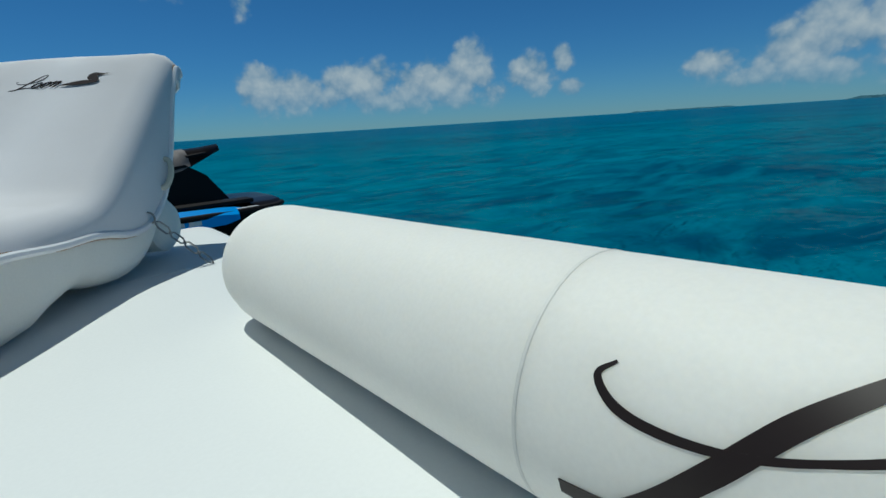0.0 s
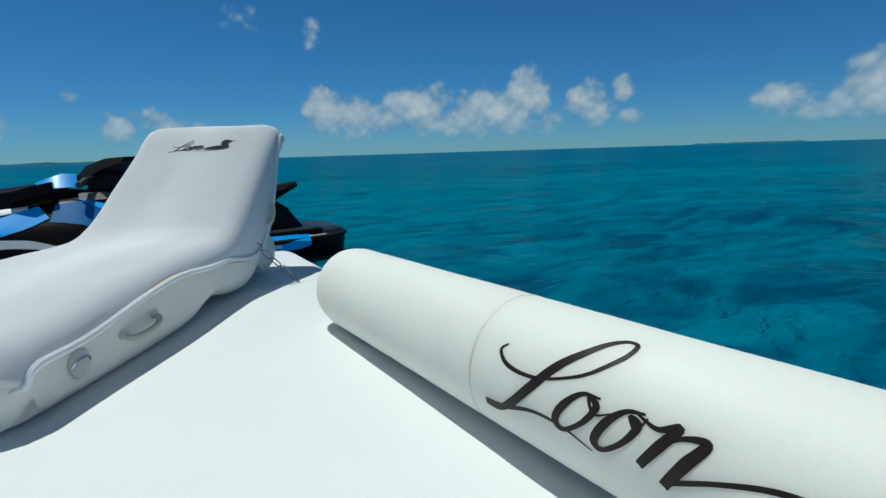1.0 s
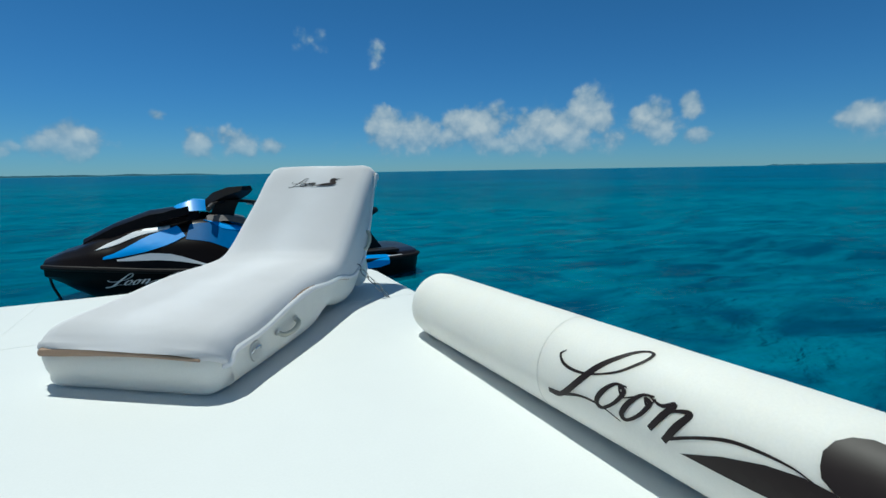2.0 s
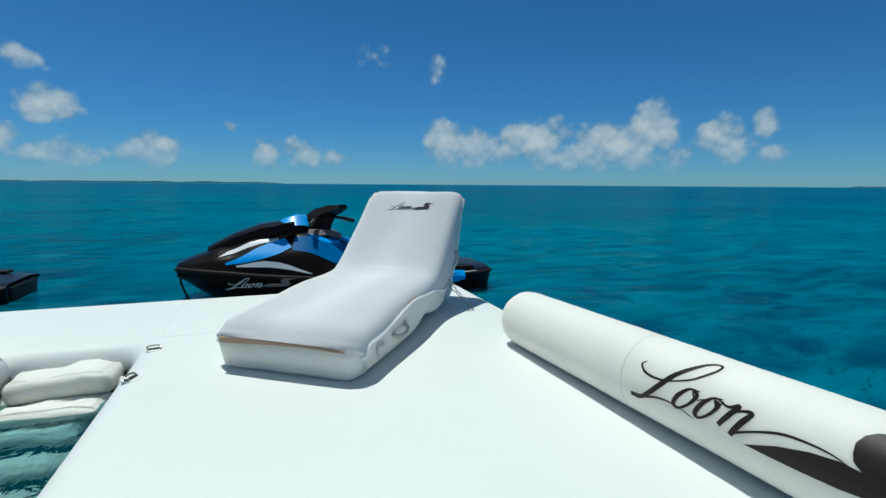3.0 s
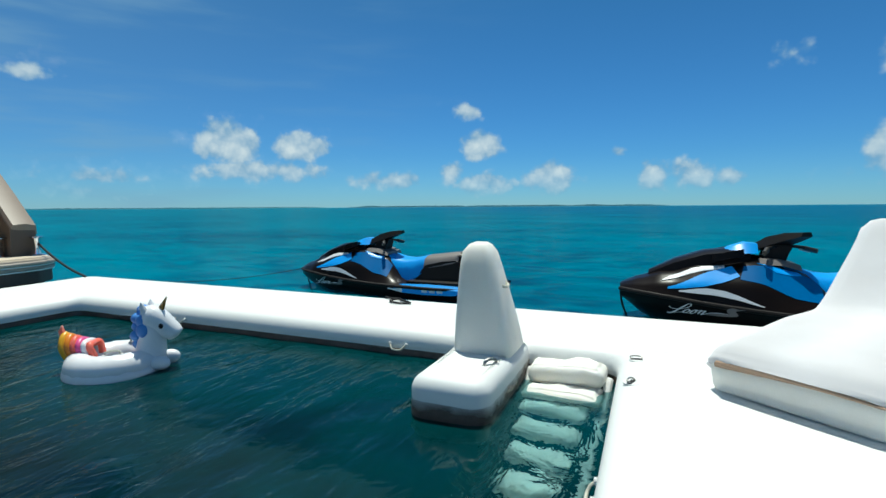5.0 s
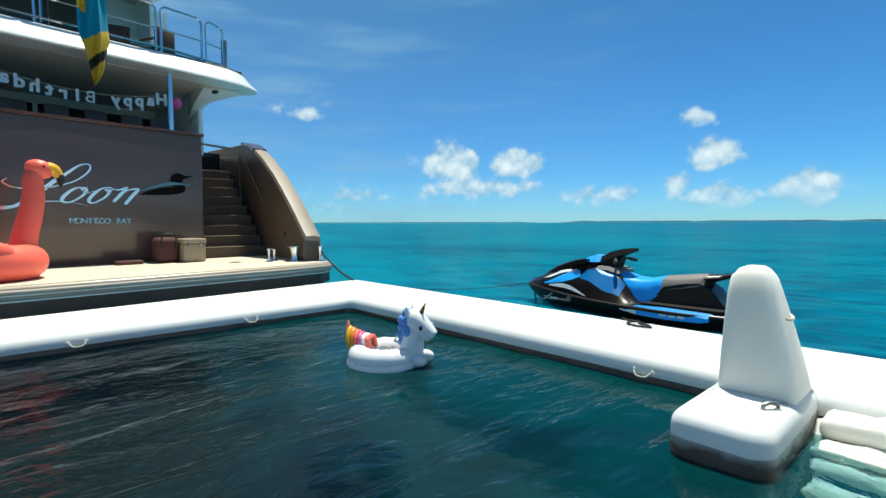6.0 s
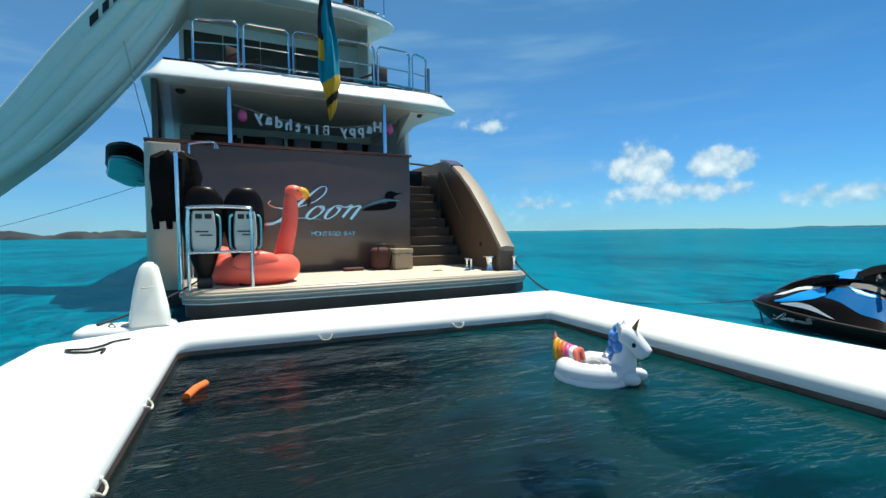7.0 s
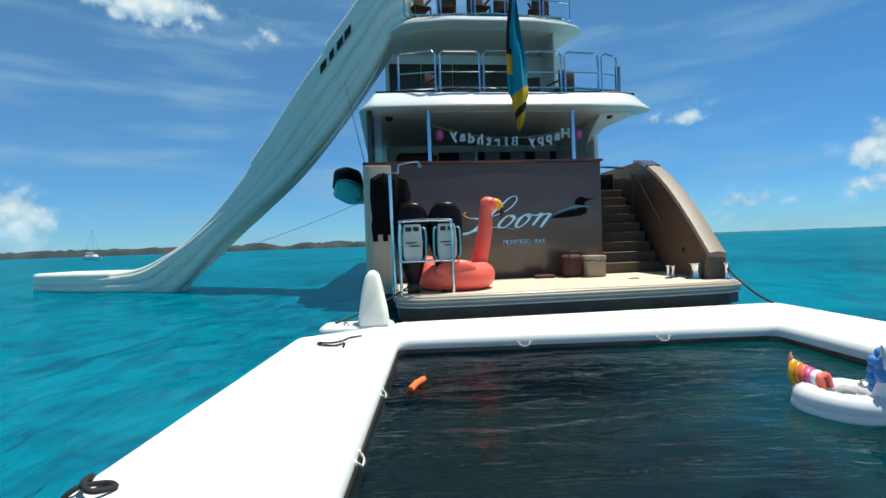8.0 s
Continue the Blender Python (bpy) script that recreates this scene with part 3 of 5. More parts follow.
def patch(outline, place, lift, bm=None, fine=0.03):
    """A flat shape laid on a surface."""
    bm = bm or bmesh.new()
    vs = [bm.verts.new((*p, 0)) for p in outline]
    es = [bm.edges.new((vs[i], vs[(i + 1) % len(vs)])) for i in range(len(vs))]
    bmesh.ops.triangle_fill(bm, use_beauty=True, edges=es)
    if fine:
        for _ in range(3):
            long = [e for e in bm.edges if e.calc_length() > fine]
            if long:
                bmesh.ops.subdivide_edges(bm, edges=long, cuts=1)
                bmesh.ops.triangulate(bm, faces=bm.faces[:])
    for v in bm.verts:
        v.co = place(v.co.x, v.co.y, lift)
    return bm


def script_sign(parent, place, lift, ink, bird_ink=None, bold=1.0, fine=0.03, bird=True, strokes=7):
    for i, (name, pts, widths) in enumerate(SCRIPT[:strokes]):
        part(name, ribbon(pts, [w * bold for w in widths], place, lift * (1 + 0.06 * i)), ink, parent)
    if bird:
        part("bird_emblem", patch(BIRD, place, lift, fine=fine), bird_ink or ink, parent, "plain swimming bird shape", angle=80)


bolster, BR = build_bolster()


def on_bolster(x, y, lift):
    a = (0.85 * y - 0.042) / BR
    return (-(BR + lift) * math.cos(a), 0.697 - 0.92 * x, (BR + lift) * math.sin(a))


script_sign(bolster, on_bolster, 0.0012, INK, bold=0.79, bird=False)
part("bird_emblem", patch(BIRD, lambda x, y, h: on_bolster(x + .012, y - .022, h), 0.0012), INK, bolster, "plain swimming bird shape", angle=80)


# ---- lounger ----
LW = 0.388
LSIDE = [(-.048, .12), (-.025, .045), (.05, .0), (.72, .0), (.88, .035), (1.0, .06), (1.12, .03), (1.28, .02), (1.42, .07), (1.55, .2), (1.68, .40), (1.88, .70), (1.91, .762), (1.88, .806), (1.81, .82), (1.74, .782),
         (1.60, .66), (1.40, .49), (1.22, .355), (1.12, .31), (1.0, .295), (.75, .29), (.5, .275), (.25, .25), (.05, .232), (-.025, .19)]


def handle(parent, a, b, out, r=0.014, name="grab_handle", mat=None):
    """A rope grip between two points that stands out along out."""
    a, b, o = Vector(a), Vector(b), Vector(out)
    pts = [a, a + o * .7 + (b - a) * .08, (a + b) / 2 + o, b + o * .7 + (a - b) * .08, b]
    h = part(name, sweep(smooth_line(pts, 4), r, 8), mat or ROPE, parent)
    for p in (a, b):
        part("patch", sweep([p - o.normalized() * .004, p + o.normalized() * .004], [.02, .016], 12), VINYL_GREY, h)
    return h


def build_lounger():
    lg = thing("inflatable_lounger", "white inflatable lounger with a fitted terry cover", "lounger", pose(-0.922, 1.639, DECK, 0, 0, -36))
    side = [p for p in smooth_line([(*p, 0) for p in LSIDE + LSIDE[:1]], 3)][:-1]
    part("body", pad([[Vector(p.xy) for p in side]], -LW, LW, 0.075, seg=6, axis="x"), VINYL_GREY, lg, angle=70)
    # cover: follows the top from the foot to over the head
    top = smooth_line([(*p, 0) for p in [(-.055, .165)] + LSIDE[:13:-1][:-1] + [(1.82, .828), (1.89, .815), (1.925, .762), (1.885, .68)]], 4)
    rings = []
    n = len(top)
    for i, p in enumerate(top):
        t = (top[min(i + 1, n - 1)] - top[max(i - 1, 0)]).normalized()
        nr = Vector((-t.y, t.x))
        f = i / (n - 1)
        drop = 0.085 - 0.012 * math.exp(-((f - .10) / .1) ** 2) - 0.03 * math.exp(-((f - .30) / .06) ** 2) + 0.17 * math.exp(-((f - .58) / .09) ** 2) - 0.03 * math.exp(-((f - .8) / .1) ** 2)
        ring = []
        nip = 1 - .13 * max(0, 1 - f / .055) ** 2
        for x, h in ((-LW - .012, -drop), (-LW - .014, -.075), (-LW - .004, -.035), (-LW + .03, -.002), (-LW + .08, .012), (-.15, .016), (0, .017), (.15, .016), (LW - .08, .012), (LW - .03, -.002), (LW + .004, -.035), (LW + .014, -.075), (LW + .012, -drop)):
            w = 0.007 * noise.noise((x * 6, f * 14, 1.0)) + 0.007 * noise.noise((x * 17, f * 40, 5.0)) * math.exp(-((f - .06) / .07) ** 2)
            q = Vector(p.xy) + nr * (h + w)
            ring.append((x * nip, q.x, q.y))
        rings.append(ring)
    shell = []
    for i, ring in enumerate(rings):
        # inner side of the cloth, 7 mm in
        mid = sum((Vector(q) for q in ring), Vector()) / len(ring)
        inner = [Vector(q) + (mid - Vector(q)).normalized() * .007 for q in ring]
        shell.append([Vector(q) for q in ring] + inner[::-1])
    bm = loft(shell)
    cover = part("cover", bm, CLOTH, lg, "white terry fabric cover", angle=70)
    # shade of the gap under the hem, built as tan bars
    for sx, low in ((-1, 0), (1, -1)):
        part("piping", sweep([Vector(r[low]) + (Vector(r[low]) - Vector(r[low - 1 if low else 1])).normalized() * .010 + Vector((-sx * .008, 0, 0)) for r in rings[3:-8]], 0.007, 6), GAP_TAN, cover)
    for s in (0, -1):
        part("hem", sweep([r[s] for r in rings], 0.012, 8), CLOTH, cover)
    # tan bar in place of the dark fold below the front hem
    part("piping", sweep([(x, -.053, .158 + .01 * math.cos(x * 6)) for x in [-LW + .06 + (2 * LW - .12) * k / 8 for k in range(9)]], [.017, .018, .018, .017, .015, .012, .010, .008, .006], 8), GAP_TAN, cover)

    def on_back(x, y, lift):
        # the plane of the backrest's face
        a, b = Vector((1.40, .49)), Vector((1.74, .782))
        d = (b - a).normalized()
        q = b + d * (-.115 + (y - .1) * .34) + Vector((-d.y, d.x)) * (.0165 + lift)
        return (-.155 + x * .37, q.x, q.y)
    script_sign(cover, on_back, 0.003, INK_GREY, bold=0.42, fine=0.2, strokes=6)
    # support roll behind the back
    part("support_roll", loft([[(x, 1.63 + q * math.cos(k / 24 * math.tau), .14 + q * math.sin(k / 24 * math.tau)) for k in range(24)] for x, q in ((-.36, .03), (-.35, .085), (-.32, .115), (.32, .115), (.35, .085), (.36, .03))]), VINYL_GREY, lg)
    handle(lg, (LW + .003, .38, .115), (LW + .003, .54, .13), (.035, 0, -.02), r=.011)
    handle(lg, (LW + .003, 1.52, .30), (LW + .003, 1.58, .41), (.035, .012, 0), r=.011)
    handle(lg, (-LW - .003, .36, .135), (-LW - .003, .56, .155), (-.045, 0, -.005))
    for x in (LW + .004, -LW - .004):
        ring = part("d_ring", sweep([(x + .012 * math.sin(k / 12 * math.tau) * 1, .2 + .032 * math.cos(k / 12 * math.tau), .10 + .02 * math.sin(k / 12 * math.tau)) for k in range(12)], .0035, 6, loop=True), STEEL, lg)
        part("patch", sweep([(x - .006, .2, .10), (x + .002, .2, .10)], [.045, .04], 14), VINYL_GREY, ring)
    # tether from the back corner to the deck
    tether = part("tether_ring", sweep([(LW + .014 + .022 * math.cos(k / 12 * math.tau), 1.38, .205 + .022 * math.sin(k / 12 * math.tau)) for k in range(12)], .0035, 6, loop=True), GALV, lg)
    for k in range(4):
        c0, c1 = Vector((LW + .03, 1.385, .19)), Vector((LW + .19, 1.43, .012))
        a, b = c0.lerp(c1, k / 4), c0.lerp(c1, (k + 1.15) / 4)
        s = Vector((0, .013, .006)) if k % 2 else Vector((.008, -.004, .012))
        part("link", sweep([a, a.lerp(b, .25) + s, a.lerp(b, .75) + s, b, a.lerp(b, .75) - s, a.lerp(b, .25) - s], .0035, 6, loop=True), GALV, tether)
    return lg


build_lounger()


# ---- seats in the pool's corners ----
def build_arm_seat(m):
    """A pontoon arm (along +y from its free end at 0) with an upright back on it."""
    s = thing("floating_armchair", "white inflatable floating chair with an upright tapered back", "chair", m, group="floating chairs")
    part("pontoon", pad([rounded(V2((-.245, 0), (.22, 0), (.22, .96), (-.245, .96)), [.12, .12, .02, .02])], .02, .275, .085, seg=6), VINYL, s, angle=60)
    part("skirt", ragged(pad([dense(inset(rounded(V2((-.245, 0), (.22, 0), (.22, .96), (-.245, .96)), [.12, .12, .02, .02]), -.003), .03)], -.2, .15, .012, seg=2), .02, .01), STAIN_SHADE_SEAT, s, "dark underside band, wet stain and shade in one colour")
    rings = []
    for z, x0, x1, y0, y1, r in ((.262, -.165, .195, .575, .945, .05), (.285, -.18, .21, .56, .96, .07), (.45, -.178, .175, .575, .94, .07), (.65, -.17, .125, .60, .90, .07), (.80, -.165, .085, .63, .87, .07), (.88, -.155, .06, .655, .85, .06), (.925, -.12, .03, .69, .82, .05), (.94, -.08, 0, .72, .79, .02)):
        y0, y1, x1, z = y0 - .04, y1 - .06, x1 - .004, z + .035 * max(0, z - .3)
        o = rounded(V2((x0, y0), (x1, y0), (x1, y1), (x0, y1)), r, 5)
        rings.append([(p.x, p.y, z) for p in o])
    back = part("backrest", loft(rings), VINYL_GREY, s, "light grey upright back", angle=75)
    part("valve", sweep([(-.045, .755, .935), (-.045, .755, .955)], [.03, .022], 12), GALV, back)
    handle(back, (.103, .66, .69), (.090, .76, .70), (.04, -.005, -.01), r=.010)
    handle(s, (.10, .33, .274), (.15, .40, .274), (0, 0, .03), r=.010, name="tie_loop", mat=GALV)
    return s


seat = build_arm_seat(pose(-2.5, 1.38, 0))
copy_thing(seat, pose(-8.15, -3.05, 0))


# ---- yacht ----
TAUPE = material("taupe_rubber_rail", (0.36, 0.31, 0.26), 0.5, vary=0.08)
SOFFIT = material("beige_soffit_panel", (0.70, 0.64, 0.57), 0.4, vary=0.05, bump=0)
BEIGE = material("beige_bulkhead_paint", (0.78, 0.71, 0.61), 0.4, vary=0.04, bump=0)
SIGN_BLACK = material("black_sign_paint", (0.004, 0.003, 0.003), 0.6, spec=0.1, vary=0.1, bump=0)
# sunlight on the wing's rim is put into this lighter tan
WING_SUNLIT = material("tan_yacht_paint", (0.25, 0.19, 0.145), 0.5, vary=0.06, bump=0)
WING_BROWN = material("dark_tan_yacht_paint", (0.13, 0.088, 0.06), 0.4, vary=0.06, bump=0)
# glass colour that takes in the shade of the deck interior
SHADE_BROWN = material("shade_brown_glass", (0.075, 0.062, 0.045), 0.2, vary=0.1, bump=0)
PLATFORM_BROWN = material("dark_red_brown_hull_paint", (0.105, 0.066, 0.055), 0.5, vary=0.15, bump=0, spec=0.2)
TEALPAINT = material("teal_grey_sign_paint", (0.10, 0.22, 0.26), 0.3, vary=0.04, bump=0)
YM = pose(-9.35, 0.83, 0, 0, 0, 96)       # x across to starboard, y forward from the platform's edge


def build_yacht():
    y = thing("motor_yacht", "taupe and white motor yacht seen from its stern", "yacht", YM)
    # swim platform
    plat = [(-2.95, .25), (-2.6, .06), (-1.5, 0), (1.5, 0), (2.5, .06), (2.85, .25), (2.95, 2.0), (2.95, 4.0), (-2.95, 4.0)]
    o = rounded(V2(*plat), .2)
    pl = part("swim_platform", pad([o], .36, .49, .03, seg=3), YACHT_CREAM, y)
    part("platform_teak", pad([inset(o, .06)], .46, .502, .006, seg=1), TEAK, pl, "pale bleached teak planks")
    part("rub_rail", pad([inset(o, -.05)], .395, .45, .026, seg=4), TAUPE, pl, "grey-brown rubbing strake")
    part("rub_rail", pad([inset(o, -.02)], .33, .372, .02, seg=3), TAUPE, pl, "grey-brown rubbing strake")
    for z in (.384, .316):
        part("accent_line", pad([inset(o, -.012)], z - .009, z + .009, .006, seg=1), YACHT_WHITE, pl, "thin white line")
    part("platform_side", pad([inset(o, .02)], .12, .362, .03, seg=2), PLATFORM_BROWN, pl, "dark red-brown platform side")
    part("hull_bottom", pad([inset(o, .12)], -.5, .13, .03, seg=2), BELOW, y)
    # hull
    hull = V2((-3.45, 3.1), (-3.2, 2.8), (1.5, 2.8), (1.5, 5.4), (3.2, 5.4), (3.3, 4.7), (3.62, 4.6), (3.75, 12), (3.7, 30), (1.5, 40), (-1.5, 40), (-3.7, 30), (-3.7, 12))
    part("hull", pad([hull], -.6, 2.92, .04, seg=2), YACHT_BROWN, y)
    tr = part("transom", pad([rounded(V2((-2.95, .45), (1.55, .45), (1.55, 2.93), (-2.95, 2.93)), .04)], -.06, .05, .02, seg=2, axis="z"), YACHT_BROWN, y)
    tr.matrix_local = pose(0, 2.74, 0, 90, 0, 0)
    part("cap_rail", slab((-3.5, 2.66, 2.93), (1.6, 2.9, 2.985), .02), CAPRAIL, y)
    # port corner
    part("port_quarter", pad([rounded(V2((-3.5, 2.55), (-2.93, 2.55), (-2.93, 3.2), (-3.5, 3.4)), [.18, .02, .02, .1])], .3, 2.9, .03, seg=2), YACHT_CREAM, y)
    # stairs
    st = part("stair_wall", slab((1.5, 2.8, .4), (1.56, 6.4, 2.95), .01), YACHT_BROWN, y)
    for k in range(9):
        z, w = .5 + .225 * (k + 1), 2.78 + .27 * k
        u1 = 2.92 + .03 * k
        part("step", slab((1.56, w, .45), (u1, w + .3, z - .03)), CARPET, st, smooth=False)
        part("tread", slab((1.56, w - .03, z - .03), (u1, w + .3, z), .01), CARPET, st)
    # starboard wing: a wall that runs forward and outward, and sweeps up beside the stairs
    prof = [(.5, .93), (.75, 1.12), (1.1, 1.40), (1.7, 1.84), (2.3, 2.24), (3.0, 2.63), (3.6, 2.90), (4.1, 3.08), (4.6, 3.18), (6.5, 3.2)]

    def inner(w):
        return 2.42 + .22 * (min(w, 4.6) - .5)
    rings = [[(inner(w), w, .45), (inner(w), w, z - .02), (inner(w) + .02, w, z), (inner(w) + .3, w, z), (inner(w) + .34, w, z - .06), (inner(w) + .34, w, .45)] for w, z in prof]
    wing = part("stair_wing", loft(rings), WING_BROWN, y)
    rim = [(w, z) for w, z in prof[:7]]
    part("wing_rim", loft([[(inner(w) + .005, w - .01, z - .01), (inner(w) + .03, w - .025, z + .035), (inner(w) + .19, w - .03, z + .05), (inner(w) + .34, w - .025, z + .02), (inner(w) + .37, w + .02, z - .12), (inner(w) + .1, w + .04, z - .1)] for w, z in rim]), WING_SUNLIT, wing, "rounded rim, sunlit tan put into its paint")
    part("wing_cap", loft([[(inner(w) - .02, w, z + .0), (inner(w) + .0, w, z + .07), (inner(w) + .34, w, z + .07), (inner(w) + .37, w, z - .02)] for w, z in prof[6:9]]), CAPRAIL, wing)
    part("stair_rail", sweep(smooth_line([(inner(2.9) - .05, 2.7, 1.6), (inner(3.1) - .06, 3.0, 1.85), (inner(4.3) - .06, 4.3, 2.85)], 4), .014, 8), WING_SUNLIT, wing)
    part("wing_socket", sweep([(inner(1.5) - .012, 1.5, 1.0), (inner(1.5) + .01, 1.5, 1.0)], [.05, .06], 12), RUBBER, wing)
    part("gate_rail", sweep([(1.6, 4.9, 3.15), (2.2, 4.9, 3.16), (3.2, 4.9, 3.1)], .03, 8), STEEL, wing)
    part("door_panel", slab((1.6, 5.3, 2.4), (3.1, 5.36, 3.0), .02), TINTED, wing)
    # aft deck house
    part("deck_house", slab((-2.9, 8.0, 2.6), (2.9, 30, 7.2)), YACHT_WHITE, y)
    part("aft_bulkhead", slab((-2.95, 7.9, 2.6), (2.95, 8.02, 4.3)), SOFFIT, y)
    for u0, u1 in ((-2.6, -1.5), (-1.35, -.2), (-.1, 1.0), (1.15, 2.6)):
        part("saloon_window", slab((u0, 7.87, 2.8), (u1, 7.95, 4.12), .01), TINTED, y)
    part("bar_front", slab((-2.7, 6.8, 2.6), (-1.5, 7.4, 3.85), .02), CAPRAIL, y)
    part("aft_table", slab((-1.0, 5.2, 3.25), (1.2, 6.2, 3.32), .02), CAPRAIL, y)
    for u in (-1.0, -.35, .3, .95, 1.5):
        part("aft_chair_back", slab((u - .2, 4.7, 2.9), (u + .2, 4.78, 3.55), .05), VINYL_STAIN_SHADE, y)
    for u in (-2.02, 1.38):
        part("pillar", sweep([(u, 3.75, 2.9), (u, 3.75, 4.38)], .05, 12), STEEL, y)
    part("aft_deck", slab((-3.3, 2.85, 2.5), (1.5, 8.0, 2.6)), TEAK, y)
    part("port_fairing", slab((-3.42, 3.9, 2.9), (-3.3, 8.2, 4.4), .03), SHADE_BROWN, y)
    part("starboard_fairing", slab((2.5, 5.1, 2.9), (2.62, 8.2, 4.4), .03), YACHT_WHITE, y)
    # upper decks: slab, edge band, rail
    for name, z0, z1, pts, stop in (("upper_deck", 4.36, 4.78, [(-3.6, 4.0), (-3.42, 3.62), (-1.5, 3.5), (1.5, 3.5), (3.0, 3.6), (3.62, 4.05), (2.62, 5.3), (2.6, 12), (-3.6, 12)], 3.0),
                              ("sun_deck", 7.22, 7.52, [(-2.8, 6.4), (-2.4, 5.85), (-1.2, 5.6), (1.2, 5.6), (2.4, 5.85), (2.82, 6.3), (2.4, 7.6), (2.4, 14), (-2.8, 14)], 2.5)):
        o = rounded(V2(*pts), 1.4, 9)
        h = z1 - z0
        rings = [[(p.x, p.y, z) for p in inset(o, e)] for e, z in ((.3, z0), (.02, z0), (0, z0 + .02), (.015, z0 + .06), (.16, z0 + .45 * h), (.32, z1 - .03), (.37, z1), (.6, z1))]
        d = part(name, loft(rings), YACHT_WHITE, y, angle=32)
        part("gutter", pad([inset(o, .38)], z1 - .01, z1 + .035, .01, seg=1), RUBBER, d)
        part("soffit", pad([inset(o, .5)], z0 - .012, z0 + .02, .006, seg=1), SOFFIT if name == "upper_deck" else BEIGE, d)
    # sloped panel under the starboard tip of the overhang
    part("sloped_soffit", loft([[(uo, wo, 4.37), (ui, wi, 4.37), (ui, wi, zl)] for uo, wo, ui, wi, zl in ((3.25, 4.05, 2.3, 4.3, 4.32), (3.3, 4.35, 2.3, 4.9, 4.0), (2.95, 4.85, 2.35, 5.3, 3.75), (2.66, 5.25, 2.5, 5.6, 3.65))]), YACHT_WHITE, y)
    # rail of the upper deck
    rail = part("upper_rail", sweep([(-2.75, 4.15, 4.88), (-1.5, 3.9, 4.88), (1.5, 3.9, 4.88), (2.7, 4.12, 4.88)], .03, 8), STEEL, y)

    def edge(u, base):
        return base + .16 * max(0, abs(u) - 1.5) ** 2

    def panels(parent, us, base, z0, h):
        for a, b in zip(us, us[1:]):
            a, b = a + .05, b - .05
            ya, yb = edge(a, base), edge(b, base)
            part("rail_frame", sweep([(a, ya, z0), (a, ya, z0 + h - .08), (a + .06, ya, z0 + h - .01), (a + .1, ya, z0 + h), (b - .1, yb, z0 + h), (b - .06, yb, z0 + h - .01), (b, yb, z0 + h - .08), (b, yb, z0)], .024, 8), STEEL, parent)
            part("rail_bar", sweep([(a, ya, z0 + h * .5), (b, yb, z0 + h * .5)], .016, 8), STEEL, parent)
    panels(rail, (-2.7, -1.75, -.72, .25, 1.25, 2.2, 2.75), 3.9, 4.78, .95)
    rail2 = part("sun_deck_rail", sweep([(-2.2, 6.2, 7.6), (0, 6.0, 7.6), (2.2, 6.2, 7.6)], .03, 8), STEEL, y)
    panels(rail2, (-2.4, -1.4, -.45, .5, 1.5, 2.4), 6.02, 7.52, .97)
    part("horseshoe_mount", slab((2.68, 4.1, 4.8), (2.8, 4.22, 5.5), .04), GALV, rail)
    # upper house and its windows
    part("upper_house", slab((-2.3, 9.5, 4.7), (2.3, 28, 7.3)), BEIGE, y)
    for u in (-2.3, -1.3, -.3, .7):
        part("upper_window", slab((u - .485, 7.93, 4.9), (u + .485, 8.01, 6.9), .015), SHADE_BROWN, y, "brown sliding pane, interior shade put into its colour")
    part("sky_house", slab((-1.8, 10.5, 7.4), (1.8, 24, 9.4)), YACHT_WHITE, y)
    part("curved_screen", loft([[(1.9 + .25 * math.sin(k / 8 * 1.5), 6.3 + .5 * k / 2, z) for k in range(9)] + [(1.95 + .25 * math.sin(k / 8 * 1.5), 6.3 + .5 * k / 2, z) for k in range(8, -1, -1)] for z in (4.78, 7.22)]), BEIGE, y)
    for u, w in ((-2.9, 4.5), (2.6, 4.4)):
        part("soffit_light", sweep([(u, w, 4.365), (u, w, 4.32), (u, w, 4.27)], [.1, .1, .05], 14), RUBBER, y)
    return y


yacht = build_yacht()


def on_transom(x, y, lift):
    return (-1.58 + x * 3.95, 2.68 - lift, 1.60 + (y - .06) * 2.80)


def bird_on_transom(x, y, lift):
    return (.40 + (x - .48) * 1.96, 2.68 - lift, 1.74 + (y - .056) * 1.95)


script_sign(yacht, on_transom, 0.012, STEEL, bold=0.66, bird=False, strokes=6)
part("bird_emblem", patch(BIRD, bird_on_transom, .012, fine=0), SIGN_BLACK, yacht, "plain swimming bird shape", smooth=False)
part("swoosh", ribbon([(0, 0), (.3, .10), (.6, .17), (.95, .16)], [.01, .05, .06, .01], lambda x, y, h: (.40 + x * .95, 2.68 - h, 1.80 + y), .014), TEALPAINT, yacht, smooth=False)


def text_mesh(name, body, size, mat, parent, m, align="CENTER", extrude=0.004, label="", bold=0.0):
    cu = bpy.data.curves.new(name, "FONT")
    cu.body, cu.size, cu.align_x, cu.extrude, cu.offset = body, size, align, extrude, bold
    tmp = bpy.data.objects.new(name, cu)
    scene.collection.objects.link(tmp)
    me = bpy.data.meshes.new_from_object(tmp.evaluated_get(bpy.context.evaluated_depsgraph_get()))
    bpy.data.objects.remove(tmp)
    me.materials.clear()
    me.materials.append(mat)
    ob = new(name, me)
    ob.parent = parent
    ob.matrix_local = m
    if label:
        ob["label"] = label
    return ob


# the port of registry, letter by letter
for i, ch in enumerate("MONTEGO BAY"):
    if ch != " ":
        text_mesh("port_letter", ch, .13, STEEL, yacht, pose(-.60 + .083 * i, 2.675, 1.22, 90, 0, 0))


